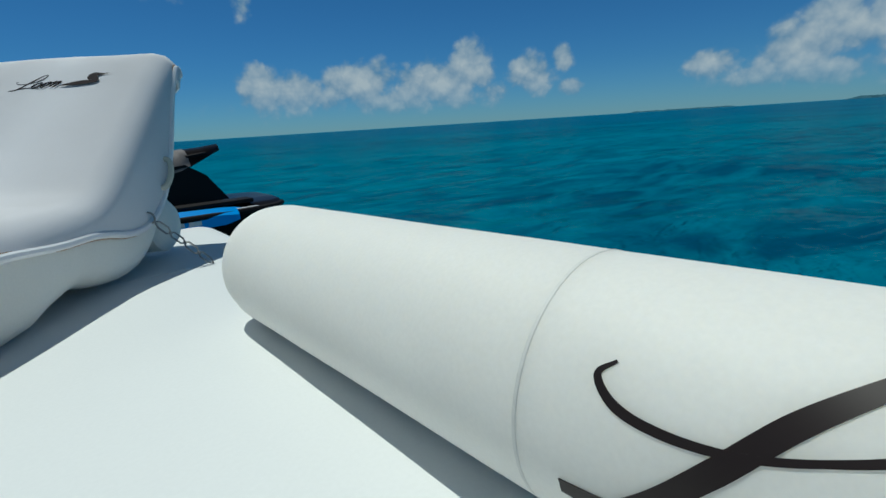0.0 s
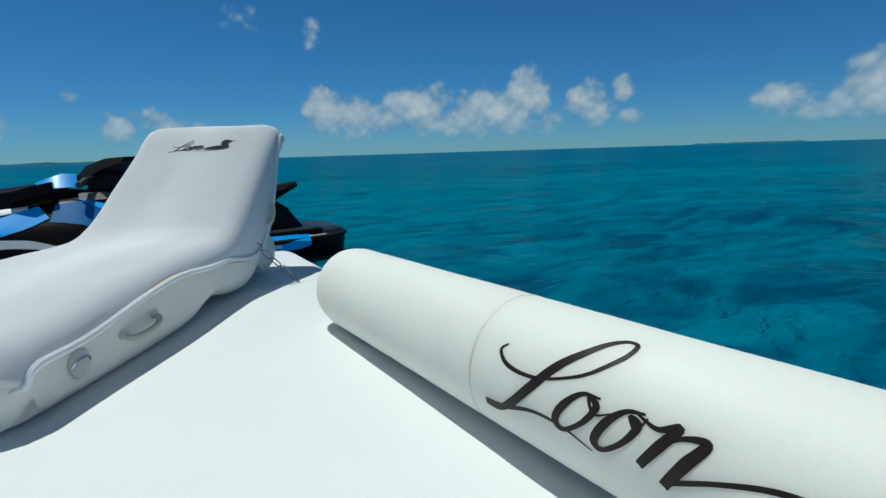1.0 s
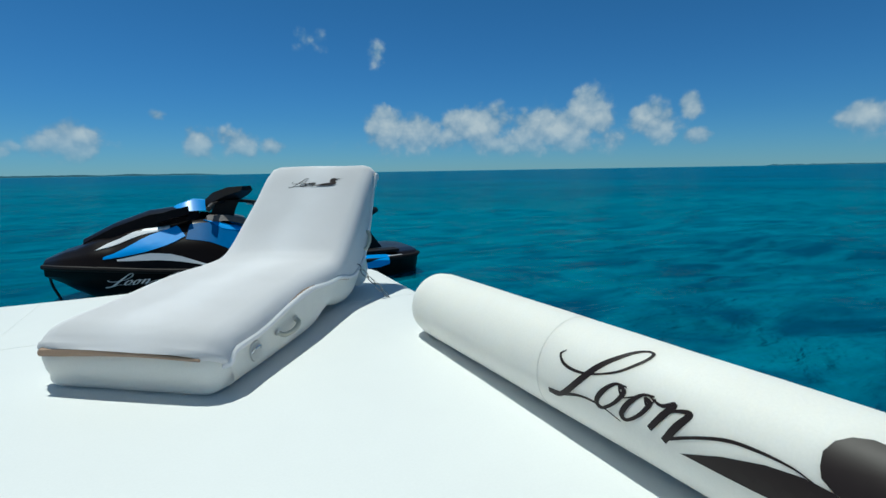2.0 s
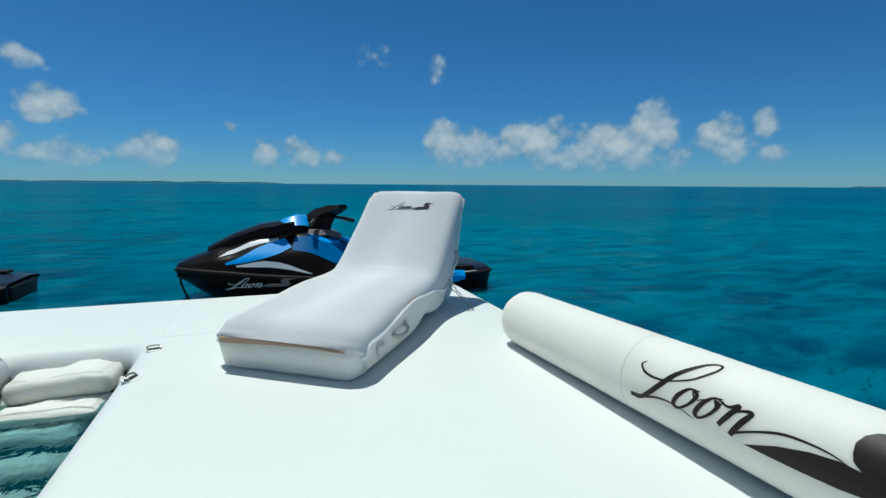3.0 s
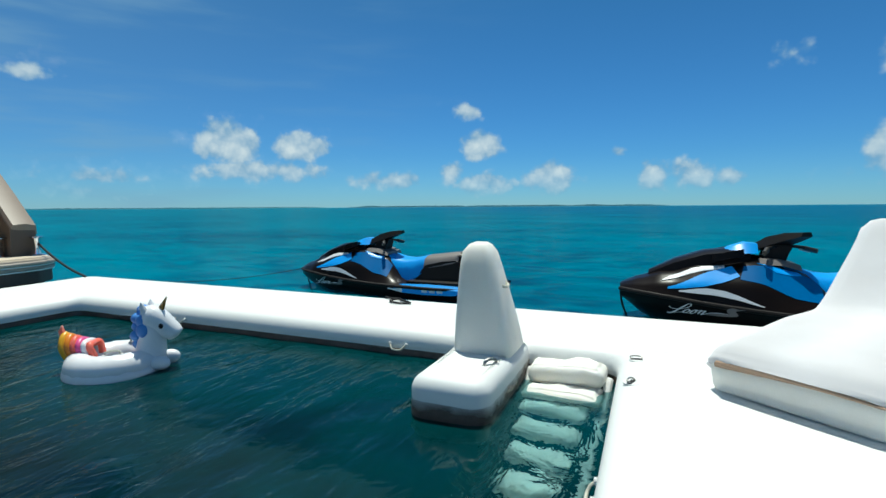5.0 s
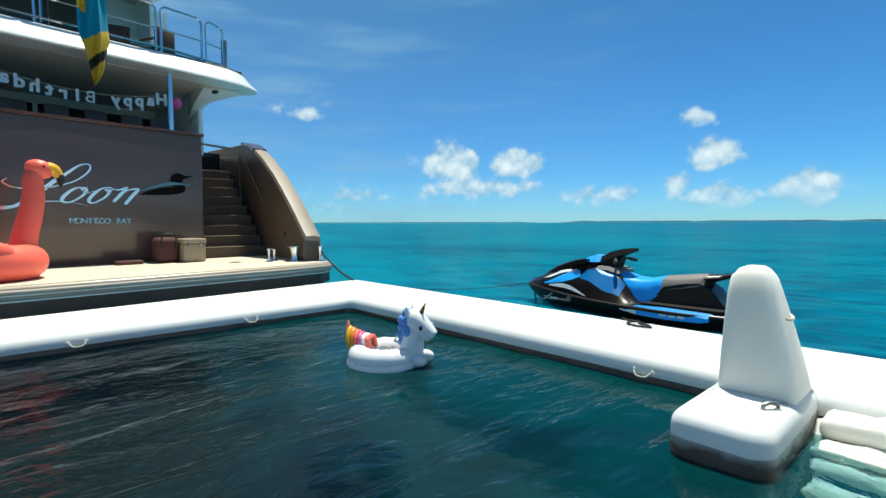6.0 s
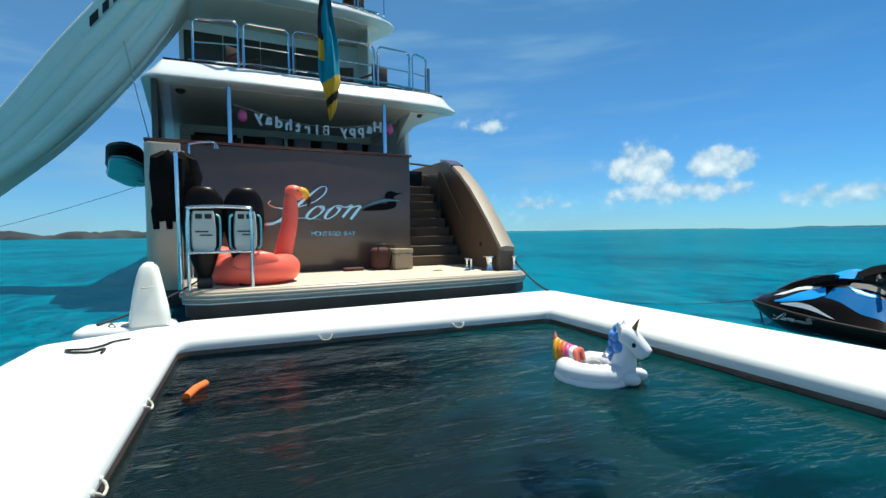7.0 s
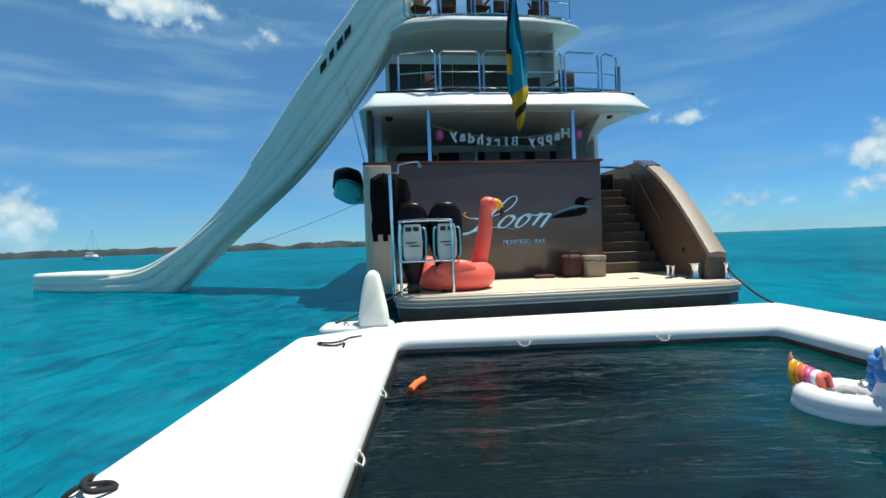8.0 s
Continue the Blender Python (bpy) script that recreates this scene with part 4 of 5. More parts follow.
# ---- furniture on the upper decks ----
def build_deck_chair(m, mat):
    c = thing("deck_chair", "dark woven chair on the yacht's upper deck", "chair", m, group="upper deck chairs")
    part("seat", slab((-.26, -.26, .40), (.26, .26, .46), .02), mat, c)
    part("backrest", slab((-.26, .22, .44), (.26, .27, .92), .02), mat, c)
    for x in (-.24, .24):
        for y0 in (-.24, .24):
            part("leg", slab((x - .02, y0 - .02, 0), (x + .02, y0 + .02, .41)), mat, c, smooth=False)
        part("armrest", slab((x - .03, -.25, .62), (x + .03, .25, .66), .01), mat, c)
    return c


WICKER = material("brown_wicker", (0.12, 0.06, 0.035), 0.7, vary=0.25, grain=120, bump=0.4)
chair = build_deck_chair(YM @ pose(-1.9, 6.6, 7.52, 0, 0, 20), WICKER)
for cu, cw, cz, ct in ((-1.1, 6.6, 7.52, -10), (-.2, 6.5, 7.52, 15), (.6, 6.7, 7.52, 0), (1.6, 6.6, 7.52, -30), (-1.6, 5.2, 4.78, 30), (.9, 5.4, 4.78, -20), (1.7, 5.3, 4.78, 200)):
    copy_thing(chair, YM @ pose(cu, cw, cz, 0, 0, ct))
sofa = thing("deck_sofa", "cream cushioned sofa on the yacht's upper deck", "sofa", YM @ pose(-.4, 6.2, 4.78))
part("base", slab((-1.0, -.4, 0), (1.0, .4, .32), .04), YACHT_CREAM, sofa)
for sx in (-.5, .5):
    part("cushion", slab((sx - .48, -.4, .32), (sx + .48, .3, .48), .06, 3), VINYL, sofa)
    part("back_cushion", slab((sx - .48, .2, .42), (sx + .48, .4, .85), .07, 3), VINYL, sofa)


# ---- slide ----
def build_slide():
    s = thing("inflatable_slide", "tall grey-white inflatable water slide", "slide", Matrix.Translation((-15.7, -3.0, 0)) @ Matrix(((-.2534, .9674, 0, 0), (-.9674, -.2534, 0, 0), (0, 0, 1, 0), (0, 0, 0, 1))))
    # x runs out from the ship, y towards the viewer
    top = smooth_line([(-1.0, 8.9, 0), (-.3, 8.5, 0), (.43, 7.75, 0), (2.15, 5.9, 0), (3.6, 4.15, 0), (5.19, 2.55, 0), (6.4, 1.65, 0), (7.37, 1.15, 0), (8.4, .72, 0), (9.43, .55, 0), (11.0, .5, 0), (13.0, .5, 0)], 4)
    bot = smooth_line([(-1.0, 7.5, 0), (-.4, 7.2, 0), (.16, 6.21, 0), (1.28, 4.8, 0), (2.81, 3.4, 0), (4.1, 2.6, 0), (5.0, 1.95, 0), (5.9, 1.1, 0), (6.7, .3, 0), (7.44, -.15, 0), (11.15, -.2, 0), (13.1, -.1, 0)], 4)
    n = len(top)
    bed = []
    for a, b in zip(top, bot):
        m = a.lerp(b, .25)
        bed.append([(m.x, -1.5, m.y), (a.lerp(b, .12).x, -.1, a.lerp(b, .12).y), (a.lerp(b, .45).x, .06, a.lerp(b, .45).y), (a.lerp(b, .8).x, .02, a.lerp(b, .8).y), (b.x, -.2, b.y), (a.lerp(b, .62).x, -1.3, a.lerp(b, .62).y)])
    part("bed", loft(bed), SLIDE, s, angle=50)
    # stacked air tubes along the side
    for q, r in ((.13, .19), (.47, .22), (.82, .19)):
        line = [Vector((a.lerp(b, q).x, -.12 + .06 * math.sin(q * 3), a.lerp(b, q).y)) for a, b in zip(top, bot)]
        part("side_tube", sweep(line, [min(r, .21 * (a - b).length) for a, b in zip(top, bot)], 14), SLIDE, s)
    for yy, nm in ((0.02, "side_wall"), (-1.5, "side_wall")):
        for h0, h1, a, b in ((.58, .56, 0, 11), (.46, .42, 10, 18), (.32, .16, 17, n)):
            pts = [Vector((p.x, yy - .16, p.y)) for p in top[a:b]]
            rings = []
            for j, p in enumerate(pts):
                t = (pts[min(j + 1, len(pts) - 1)] - pts[max(j - 1, 0)]).normalized()
                nr = Vector((-t.z, 0, t.x)) * -1
                nr = nr if nr.z > 0 else -nr
                h = h0 + (h1 - h0) * min(1, j / 10)
                rings.append([p + Vector((0, .16 * math.cos(q), 0)) + nr * (h * .5 + (h * .5 + .05) * math.sin(q) - .05) for q in [z / 14 * math.tau for z in range(14)]])
            part(nm, loft(rings), SLIDE, s, angle=50)
    part("end_cushion", pad([rounded(V2((9.6, -1.6), (13.2, -1.6), (13.2, .05), (9.6, .05)), .25)], .3, .72, .15, seg=4), SLIDE, s)
    # dark bars where the maker's lettering stands
    for k, (a, b, mm) in enumerate(((.75, .95, RUBBER), (1.0, 1.2, RUBBER), (1.3, 1.45, TINTED), (1.55, 1.75, INK_GREY))):
        za, zb = 7.75 - (a - .43) * 1.075, 7.75 - (b - .43) * 1.075
        part("lettering_bar", loft([[(a, .035, za + .02), (a, .035, za + .26), (a, .05, za + .26), (a, .05, za + .02)], [(b, .035, zb + .02), (b, .035, zb + .26), (b, .05, zb + .26), (b, .05, zb + .02)]]), mm, s, smooth=False)
    return s


build_slide()


# ---- distant shore ----
def build_shore(name, az0, az1, dist, h, label, mat):
    bm = bmesh.new()
    front, back = [], []
    n = 120
    for k in range(n + 1):
        a = radians(az0 + (az1 - az0) * k / n)
        e = min(1, k / 8, (n - k) / 8)
        z = h * e * (0.7 + 0.5 * noise.noise((k * .13, dist, 0)) + .2 * noise.noise((k * .9, dist, 3)))
        r = dist * (1 + .02 * noise.noise((k * .2, 1, 1)))
        x, y = -math.sin(a), math.cos(a)
        front.append([(x * r, y * r, -1), (x * r * 1.004, y * r * 1.004, z * .35), (x * r * 1.02, y * r * 1.02, z * .9), (x * r * 1.05, y * r * 1.05, z), (x * r * 1.1, y * r * 1.1, -1)])
    tagged(part(name, loft(front, closed=False, caps=False), mat), label, "island", kind="structure")


build_shore("shore", 94, 140, 900, 15, "low scrubby island along the horizon", SCRUB)
build_shore("far_shore", -2, 34, 3200, 13, "thin dark far shoreline on the horizon", HAZE)
build_shore("far_shore", -69, -59, 2600, 6.5, "thin dark far shoreline on the horizon", HAZE)
build_shore("far_shore", -95, -77, 1600, 9, "thin dark far shoreline on the horizon", HAZE)
build_shore("far_shore", 36, 80, 3600, 9, "thin dark far shoreline on the horizon", HAZE)


# ---- more materials ----
SKI_BLACK = material("black_ski_gelcoat", (0.010, 0.006, 0.005), 0.3, vary=0.15, bump=0, spec=0.16)
SKI_MATT = material("black_ski_plastic", (0.012, 0.009, 0.009), 0.6, vary=0.2, grain=80, spec=0.2)
SKI_BLUE = material("bright_blue_gelcoat", (0.01, 0.36, 0.95), 0.35, vary=0.05, bump=0, coat=0.15)
SKI_NAVY = material("deep_blue_gelcoat", (0.0, 0.14, 0.40), 0.35, vary=0.1, bump=0, spec=0.2)
SKI_WHITE = material("white_ski_decal", (0.75, 0.76, 0.78), 0.35, vary=0.02, bump=0)
SKI_GREY = material("grey_ski_vinyl", (0.17, 0.15, 0.145), 0.6, vary=0.1, grain=200)
CORAL = material("coral_pink_vinyl", (0.98, 0.16, 0.11), 0.4, vary=0.06, bump=0.05, spec=0.35, glow_through=0.4)
YELLOW = material("yellow_vinyl", (0.85, 0.42, 0.02), 0.35, vary=0.05)
GOLD = material("gold_vinyl", (0.42, 0.22, 0.06), 0.25, 0.6, vary=0.1)
FLOAT_WHITE = material("glossy_white_vinyl", (0.80, 0.80, 0.82), 0.3, vary=0.02, bump=0.05)
FLOAT_BLUE = material("pale_blue_vinyl", (0.10, 0.30, 0.72), 0.35, vary=0.1)
GOLD_VINYL = material("deep_yellow_vinyl", (0.80, 0.25, 0.02), 0.35, vary=0.05)
PINK = material("pink_vinyl", (0.80, 0.10, 0.30), 0.35, vary=0.06)
ORANGE = material("orange_foam", (0.80, 0.16, 0.03), 0.8, vary=0.1, grain=90)
FLAG_TEAL = material("teal_flag_cloth", (0.0, 0.24, 0.36), 0.85, vary=0.08, grain=200)
FLAG_GOLD = material("yellow_flag_cloth", (0.70, 0.42, 0.03), 0.85, vary=0.08, grain=200)
FLAG_BLACK = material("black_flag_cloth", (0.02, 0.016, 0.014), 0.85, vary=0.1, grain=200)
NEOPRENE = material("black_neoprene", (0.008, 0.006, 0.006), 0.9, spec=0.1, vary=0.2, grain=120)
BOARD_TEAL = material("teal_board_gloss", (0.05, 0.42, 0.44), 0.25, vary=0.08)
COOLER = material("tan_cooler_plastic", (0.38, 0.30, 0.20), 0.5, vary=0.06)
BAG = material("dark_red_brown_bag", (0.10, 0.035, 0.03), 0.8, vary=0.15)
GLASSY = material("scooter_grey_panel", (0.50, 0.54, 0.52), 0.4, vary=0.04)
SCOOTER_AQUA = material("scooter_aqua_trim", (0.12, 0.42, 0.52), 0.3, vary=0.05)
PAPER = material("silver_white_card", (0.72, 0.76, 0.78), 0.5, vary=0.05)


# ---- ladder into the pool ----
def build_ladder():
    lad = thing("pool_ladder", "white inflatable boarding steps that lead under water", "ladder", pose(-2.0, 2.25, 0, 0, 0, -4))
    for k in range(7):
        y, z = -.03 - .17 * k, .125 - .115 * k
        d, w = (.12, .235) if k < 2 else (.082, .22 - .012 * k)
        o = rounded(V2((-w, -d), (w, -d), (w, d), (-w, d)), .04, 4)
        bm = pad([o], -.06, .06, .05, seg=4)
        bmesh.ops.subdivide_edges(bm, edges=[e for e in bm.edges if e.calc_length() > .05], cuts=4, use_grid_fill=True)
        for v in bm.verts:
            v.co.z += .04 * noise.noise((v.co.x * 7, v.co.y * 11, k)) + .016 * math.sin(v.co.x * 7 + k) + .016 * noise.noise((v.co.x * 26, v.co.y * 26, k + 5))
            v.co += Vector((.01 * math.sin(k * 2.1), y, z))
        part("step", bm, VINYL_GREY, lad, angle=60)
    for x in (-.25, .25):
        part("side_band", sweep([(x, .0, .1), (x, -.5, -.25), (x, -1.1, -.68)], .028, 8), VINYL_GREY, lad)
    return lad


build_ladder()


# ---- deck fittings ----
def build_cleat(x, y, turn):
    c = thing("deck_cleat", "small steel lashing ring on a round vinyl patch", "cleat", pose(x, y, DECK, 0, 0, turn), group="deck rings")
    part("patch", sweep([(0, 0, -.004), (0, 0, .0012), (0, 0, .002)], [.042, .042, .038], 24), VINYL, c)
    part("base", slab((-.034, -.012, .0), (.034, .012, .007), .003), RUBBER, c)
    part("ring", sweep(smooth_line([(-.030, -.012, .006), (-.032, .008, .016), (0, .014, .020), (.032, .008, .016), (.030, -.012, .006)], 4), .0045, 8), GALV, c)


build_cleat(-1.595, 2.23, 10)
build_cleat(-1.61, 1.80, 70)


def build_grip(x, y, z, turn):
    g = thing("rope_grip", "white rope grab handle on the dock's inner wall", "handle", pose(x, y, z, 0, 0, turn) @ Matrix.Scale(.8, 4), group="pool grips")
    part("grip", sweep(smooth_line([(-.08, 0, .015), (-.068, .022, .0), (-.04, .035, -.025), (.04, .035, -.025), (.068, .022, .0), (.08, 0, .015)], 4), .009, 8), ROPE, g)
    for s in (-1, 1):
        part("patch", sweep([(s * .085, -.012, .016), (s * .085, .008, .016)], [.022, .018], 12), VINYL_GREY, g)


for gx, gy, gt in ((-3.3, 2.335, 180), (-5.65, 2.335, 180), (-7.195, -.53, -90), (-7.195, 1.05, -90), (-5.52, -1.95, 0), (-4.35, -1.95, 0), (-3.1, -1.95, 0), (-1.705, .88, 90)):
    build_grip(gx, gy, .125, gt)


def build_coil(name, pts, r, label):
    c = tagged(part(name, sweep(smooth_line(pts, 6), r, 8), ROPE_DARK), label, "rope", group="black ropes")
    return c


ZR = DECK + .014
build_coil("coiled_strap", [(-4.05, 3.52, ZR - .05), (-4.03, 3.45, ZR), (-3.96, 3.42, ZR), (-3.86, 3.42, ZR), (-3.80, 3.36, ZR), (-3.70, 3.31, ZR), (-3.66, 3.25, ZR), (-3.75, 3.22, ZR), (-3.86, 3.25, ZR), (-3.90, 3.32, ZR), (-3.83, 3.39, ZR + .012)], .010, "black mooring strap coiled on white dock")
build_coil("coiled_strap", [(-7.3, -2.38, ZR), (-7.2, -2.5, ZR), (-7.05, -2.55, ZR), (-6.95, -2.65, ZR), (-6.98, -2.8, ZR), (-6.85, -2.72, ZR), (-6.8, -2.58, ZR), (-6.9, -2.5, ZR), (-6.72, -2.48, ZR)], .010, "black mooring strap snaking over white dock")
build_coil("rope_coil", [(-3.75, -3.2, .12), (-3.8, -3.1, ZR + .01), (-3.9, -3.02, ZR), (-3.86, -2.94, ZR), (-3.78, -2.99, ZR + .02), (-3.84, -3.07, ZR + .03), (-3.93, -3.09, ZR + .02), (-3.97, -3.17, .2)], .013, "bundled black rope at the dock's edge")


def build_seam(a, b, w=.009):
    """A welded tape across the deck."""
    a, b = Vector(a), Vector(b)
    n = Vector((a.y - b.y, b.x - a.x)).normalized() * w
    bm = bmesh.new()
    lo = [bm.verts.new((*q, DECK - .002)) for q in (a - n, b - n, b + n, a + n)]
    hi = [bm.verts.new((*q, DECK + .0012)) for q in (a - n * .8, b - n * .8, b + n * .8, a + n * .8)]
    bm.faces.new(hi)
    for i in range(4):
        bm.faces.new((lo[i], lo[(i + 1) % 4], hi[(i + 1) % 4], hi[i]))
    part("seam_tape", bm, VINYL, dock, smooth=False)


for sa, sb in (((-1.6, 2.46), (.55, 2.47)), ((-1.62, 2.46), (-1.62, 3.42)), ((-7.34, 2.46), (-8.6, 3.4)), ((-7.34, -2.05), (-7.34, -3.0)), ((-4.6, -2.05), (-4.6, -3.1)), ((-4.6, 2.46), (-4.6, 3.43))):
    build_seam(sa, sb)


# ---- jet skis ----
HULL = [(-1.6, -.10, .28, -.03, .38, .25), (-1.52, -.16, .36, -.05, .47, .245), (-1.3, -.2, .43, -.06, .54, .245), (-.8, -.25, .48, -.08, .60, .25), (0, -.28, .48, -.06, .60, .27), (.7, -.25, .40, -.02, .54, .31), (1.2, -.06, .30, .12, .42, .355), (1.5, .12, .2, .2, .30, .375), (1.68, .27, .08, .30, .13, .375)]
TOPS = [(-1.6, .38, .25, .34, .27, .2, .28, .28), (-1.5, .48, .245, .42, .27, .24, .285, .285), (-1.3, .54, .245, .47, .275, .27, .29, .29), (-1.0, .58, .25, .5, .28, .3, .30, .31), (-.3, .6, .265, .52, .28, .3, .295, .33), (.1, .59, .275, .49, .40, .30, .60, .66), (.45, .56, .295, .47, .50, .29, .68, .76), (.9, .48, .335, .42, .49, .27, .64, .70), (1.25, .42, .365, .36, .46, .22, .555, .59), (1.52, .30, .38, .25, .43, .15, .475, .49), (1.68, .14, .375, .11, .395, .06, .41, .415)]


def top_at(x):
    for a, b in zip(TOPS, TOPS[1:]):
        if a[0] <= x <= b[0]:
            t = (x - a[0]) / (b[0] - a[0])
            t = t * t * (3 - 2 * t)
            return [p + (q - p) * t for p, q in zip(a, b)]
    return TOPS[-1] if x > 0 else TOPS[0]


def skin(x, f, out=0.0, side=-1):
    """A point of the topside at station x; f from 0 at the gunwale to 3 on the ridge."""
    s = top_at(x)
    P = [Vector((s[1], s[2])), Vector((s[3], s[4])), Vector((s[5], s[6])), Vector((0, s[7]))]
    k = min(int(f), 2)
    p = P[k].lerp(P[k + 1], f - k)
    d = P[k + 1] - P[k]
    p = p + Vector((d.y, -d.x)).normalized() * out
    return (x, side * p.x, p.y)


def decal(pts, parent, name, mat, out=.006, n=8):
    """A raised panel between an upper and a lower line of (station, height) pairs, on both sides."""
    for side in (-1, 1):
        rings = []
        for k in range(n + 1):
            t = k / n
            row = []
            for line in pts:
                j = min(int(t * (len(line) - 1)), len(line) - 2)
                u = t * (len(line) - 1) - j
                row.append((line[j][0] * (1 - u) + line[j + 1][0] * u, line[j][1] * (1 - u) + line[j + 1][1] * u))
            (x0, f0), (x1, f1) = row
            mids = [(x0 + (x1 - x0) * q / 4, f0 + (f1 - f0) * q / 4) for q in range(5)]
            rings.append([skin(x, f, out, side) for x, f in mids] + [skin(x, f, -.01, side) for x, f in mids[::-1]])
        part(name, loft(rings), mat, parent)


def build_ski(m):
    k = thing("jet_ski", "black and blue jet ski moored beside the dock", "jet ski", m, group="moored jet skis")
    rings = []
    for x, zk, yc, zc, yg, zg in HULL:
        half = [(0, zk), (yc * .6, (zk + zc) / 2), (yc, zc), (yg * .98, zg - .09), (yg, zg - .03), (yg + .012, zg)]
        rings.append([(x, -a, b) for a, b in half[::-1]] + [(x, a, b) for a, b in half[1:]])
    part("hull", loft([r for r in rings]), SKI_BLACK, k, angle=35)
    for side in (-1, 1):
        part("bumper", sweep(smooth_line([(x, side * (yg + .012), zg - .01) for x, zk, yc, zc, yg, zg in HULL], 3), .022, 8), SKI_MATT, k)
    xs = [-1.6 + 3.28 * i / 40 for i in range(41)]
    rows = []
    for x in xs:
        fs = [i * .25 for i in range(13)]
        rows.append([skin(x, f, 0, -1) for f in fs] + [skin(x, f, 0, 1) for f in fs[-2::-1]])
    part("topside", loft(rows, closed=False, caps=False), SKI_BLACK, k, angle=35)
    part("transom", slab((-1.62, -.3, -.08), (-1.58, .3, .24), .02), SKI_MATT, k)
    # colour panels
    decal(([(1.22, .60), (.95, .80), (.72, 1.15), (.60, 1.45)], [(1.22, .78), (1.02, 1.3), (.85, 1.75), (.66, 1.98)]), k, "blue_flash", SKI_BLUE)
    decal(([(1.12, .42), (.85, .40), (.6, .30), (.42, .12)], [(1.12, .52), (.9, .78), (.7, .66), (.42, .15)]), k, "white_stripe", SKI_WHITE, .007)
    decal(([(.60, 1.30), (.35, 1.05), (.15, .95), (-.05, .95)], [(.56, 1.95), (.35, 2.0), (.15, 2.0), (-.05, 1.98)]), k, "navy_side", SKI_NAVY, .004)
    decal(([(.30, 1.82), (.1, 1.95)], [(.45, 2.15), (.12, 2.2)]), k, "blue_edge", SKI_BLUE, .008, 3)
    decal(([(1.28, 1.35), (.95, 1.75), (.72, 1.9)], [(1.20, 1.75), (.95, 2.05), (.72, 2.1)]), k, "hood_decal", SKI_WHITE, .006, 5)
    decal(([(-.62, .30), (-.95, .24), (-1.25, .20)], [(-.68, .72), (-.95, .78), (-1.2, .66)]), k, "stern_flash", SKI_BLUE, .006, 5)
    decal(([(-.95, .10), (-1.38, .10)], [(-.95, .19), (-1.36, .24)]), k, "stern_stripe", SKI_WHITE, .008, 4)
    # rear side panel with the plain bars of its lettering
    for side in (-1, 1):
        bm = loft([[(x, side * (.605 + .01), z0), (x, side * (.605 + .01), z1), (x, side * .56, z1 + .05), (x, side * .56, z0)] for x, z0, z1 in ((-1.2, .19, .225), (-1.1, .165, .235), (-.7, .155, .245), (-.35, .17, .235), (-.2, .20, .215))])
        pn = part("rear_panel", bm, SKI_BLUE, k, "bright blue side panel")
        part("panel_tip", loft([[(x, side * .619, z0), (x, side * .619, z1), (x, side * .57, z1), (x, side * .57, z0)] for x, z0, z1 in ((-.34, .172, .236), (-.2, .20, .218), (-.12, .212, .226))]), SKI_WHITE, pn, "white wedge")
        for j in range(3):
            part("lettering_bar", slab((-.72 - .11 * j, side * .617 - .003, .19), (-.64 - .11 * j, side * .617 + .003, .22)), SKI_WHITE, pn, smooth=False)
        for x0, x1, y0, y1, z in ((-1.35, -.35, .34, .5, .315), ):
            part("foot_mat", slab((x0, min(side * y0, side * y1), z - .03), (x1, max(side * y0, side * y1), z), .008), SKI_MATT, k)
    # hood: a raised black spine with a blue top
    part("hood", loft([[(x, -w, z0), (x, -w * .8, z1 - .03), (x, -w * .4, z1), (x, w * .4, z1), (x, w * .8, z1 - .03), (x, w, z0)] for x, w, z0, z1 in ((1.40, .08, .49, .565), (1.15, .19, .54, .695), (.88, .24, .60, .79), (.62, .22, .67, .82), (.48, .17, .70, .85))]), SKI_BLACK, k, angle=30)
    part("hood_top", loft([[(x, -w, z0), (x, -w * .5, z1), (x, w * .5, z1), (x, w, z0)] for x, w, z0, z1 in ((.78, .12, .73, .755), (.66, .17, .77, .83), (.52, .20, .78, .88), (.42, .16, .78, .87))]), SKI_BLUE, k, angle=30)
    for side in (-1, 1):
        part("mirror", loft([[(x, side * (.20 + w), z), (x, side * (.30 + w), z + .02), (x, side * (.28 + w), z + .09), (x, side * (.20 + w), z + .08)] for x, w, z in ((.82, -.02, .67), (.70, .02, .71), (.56, .0, .74))]), SKI_BLACK, k)
    part("console", loft([[(x, -w, z), (x, w, z), (x, w * .8, z + .05), (x, -w * .8, z + .05)] for x, w, z in ((.42, .27, .68), (.25, .27, .68), (.08, .24, .63))]), SKI_GREY, k)
    # steering: post, padded cover, bar and grips
    part("steering_post", loft([[(x - .08, -w, z), (x + .12, -w, z), (x + .12, w, z), (x - .08, w, z)] for x, w, z in ((.28, .12, .66), (.24, .10, .78), (.2, .09, .86))]), SKI_MATT, k)
    part("steering_cover", loft([[(x, -w, z0), (x, w, z0), (x, w * .7, z1), (x, -w * .7, z1)] for x, w, z0, z1 in ((.54, .06, .77, .79), (.42, .13, .79, .86), (.27, .16, .83, .935), (.08, .14, .905, .985), (-.06, .07, .955, .995))]), SKI_MATT, k, angle=30)
    bar = part("handlebar", sweep(smooth_line([(.09, -.31, .80), (.15, -.21, .835), (.2, 0, .85), (.15, .21, .835), (.09, .31, .80)], 4), .016, 8), SKI_MATT, k)
    for side in (-1, 1):
        part("grip", sweep([(.14, side * .23, .828), (.085, side * .32, .797)], .024, 10), RUBBER, bar)
        part("lever", sweep([(.17, side * .20, .815), (.13, side * .29, .785)], .008, 6), GALV, bar)
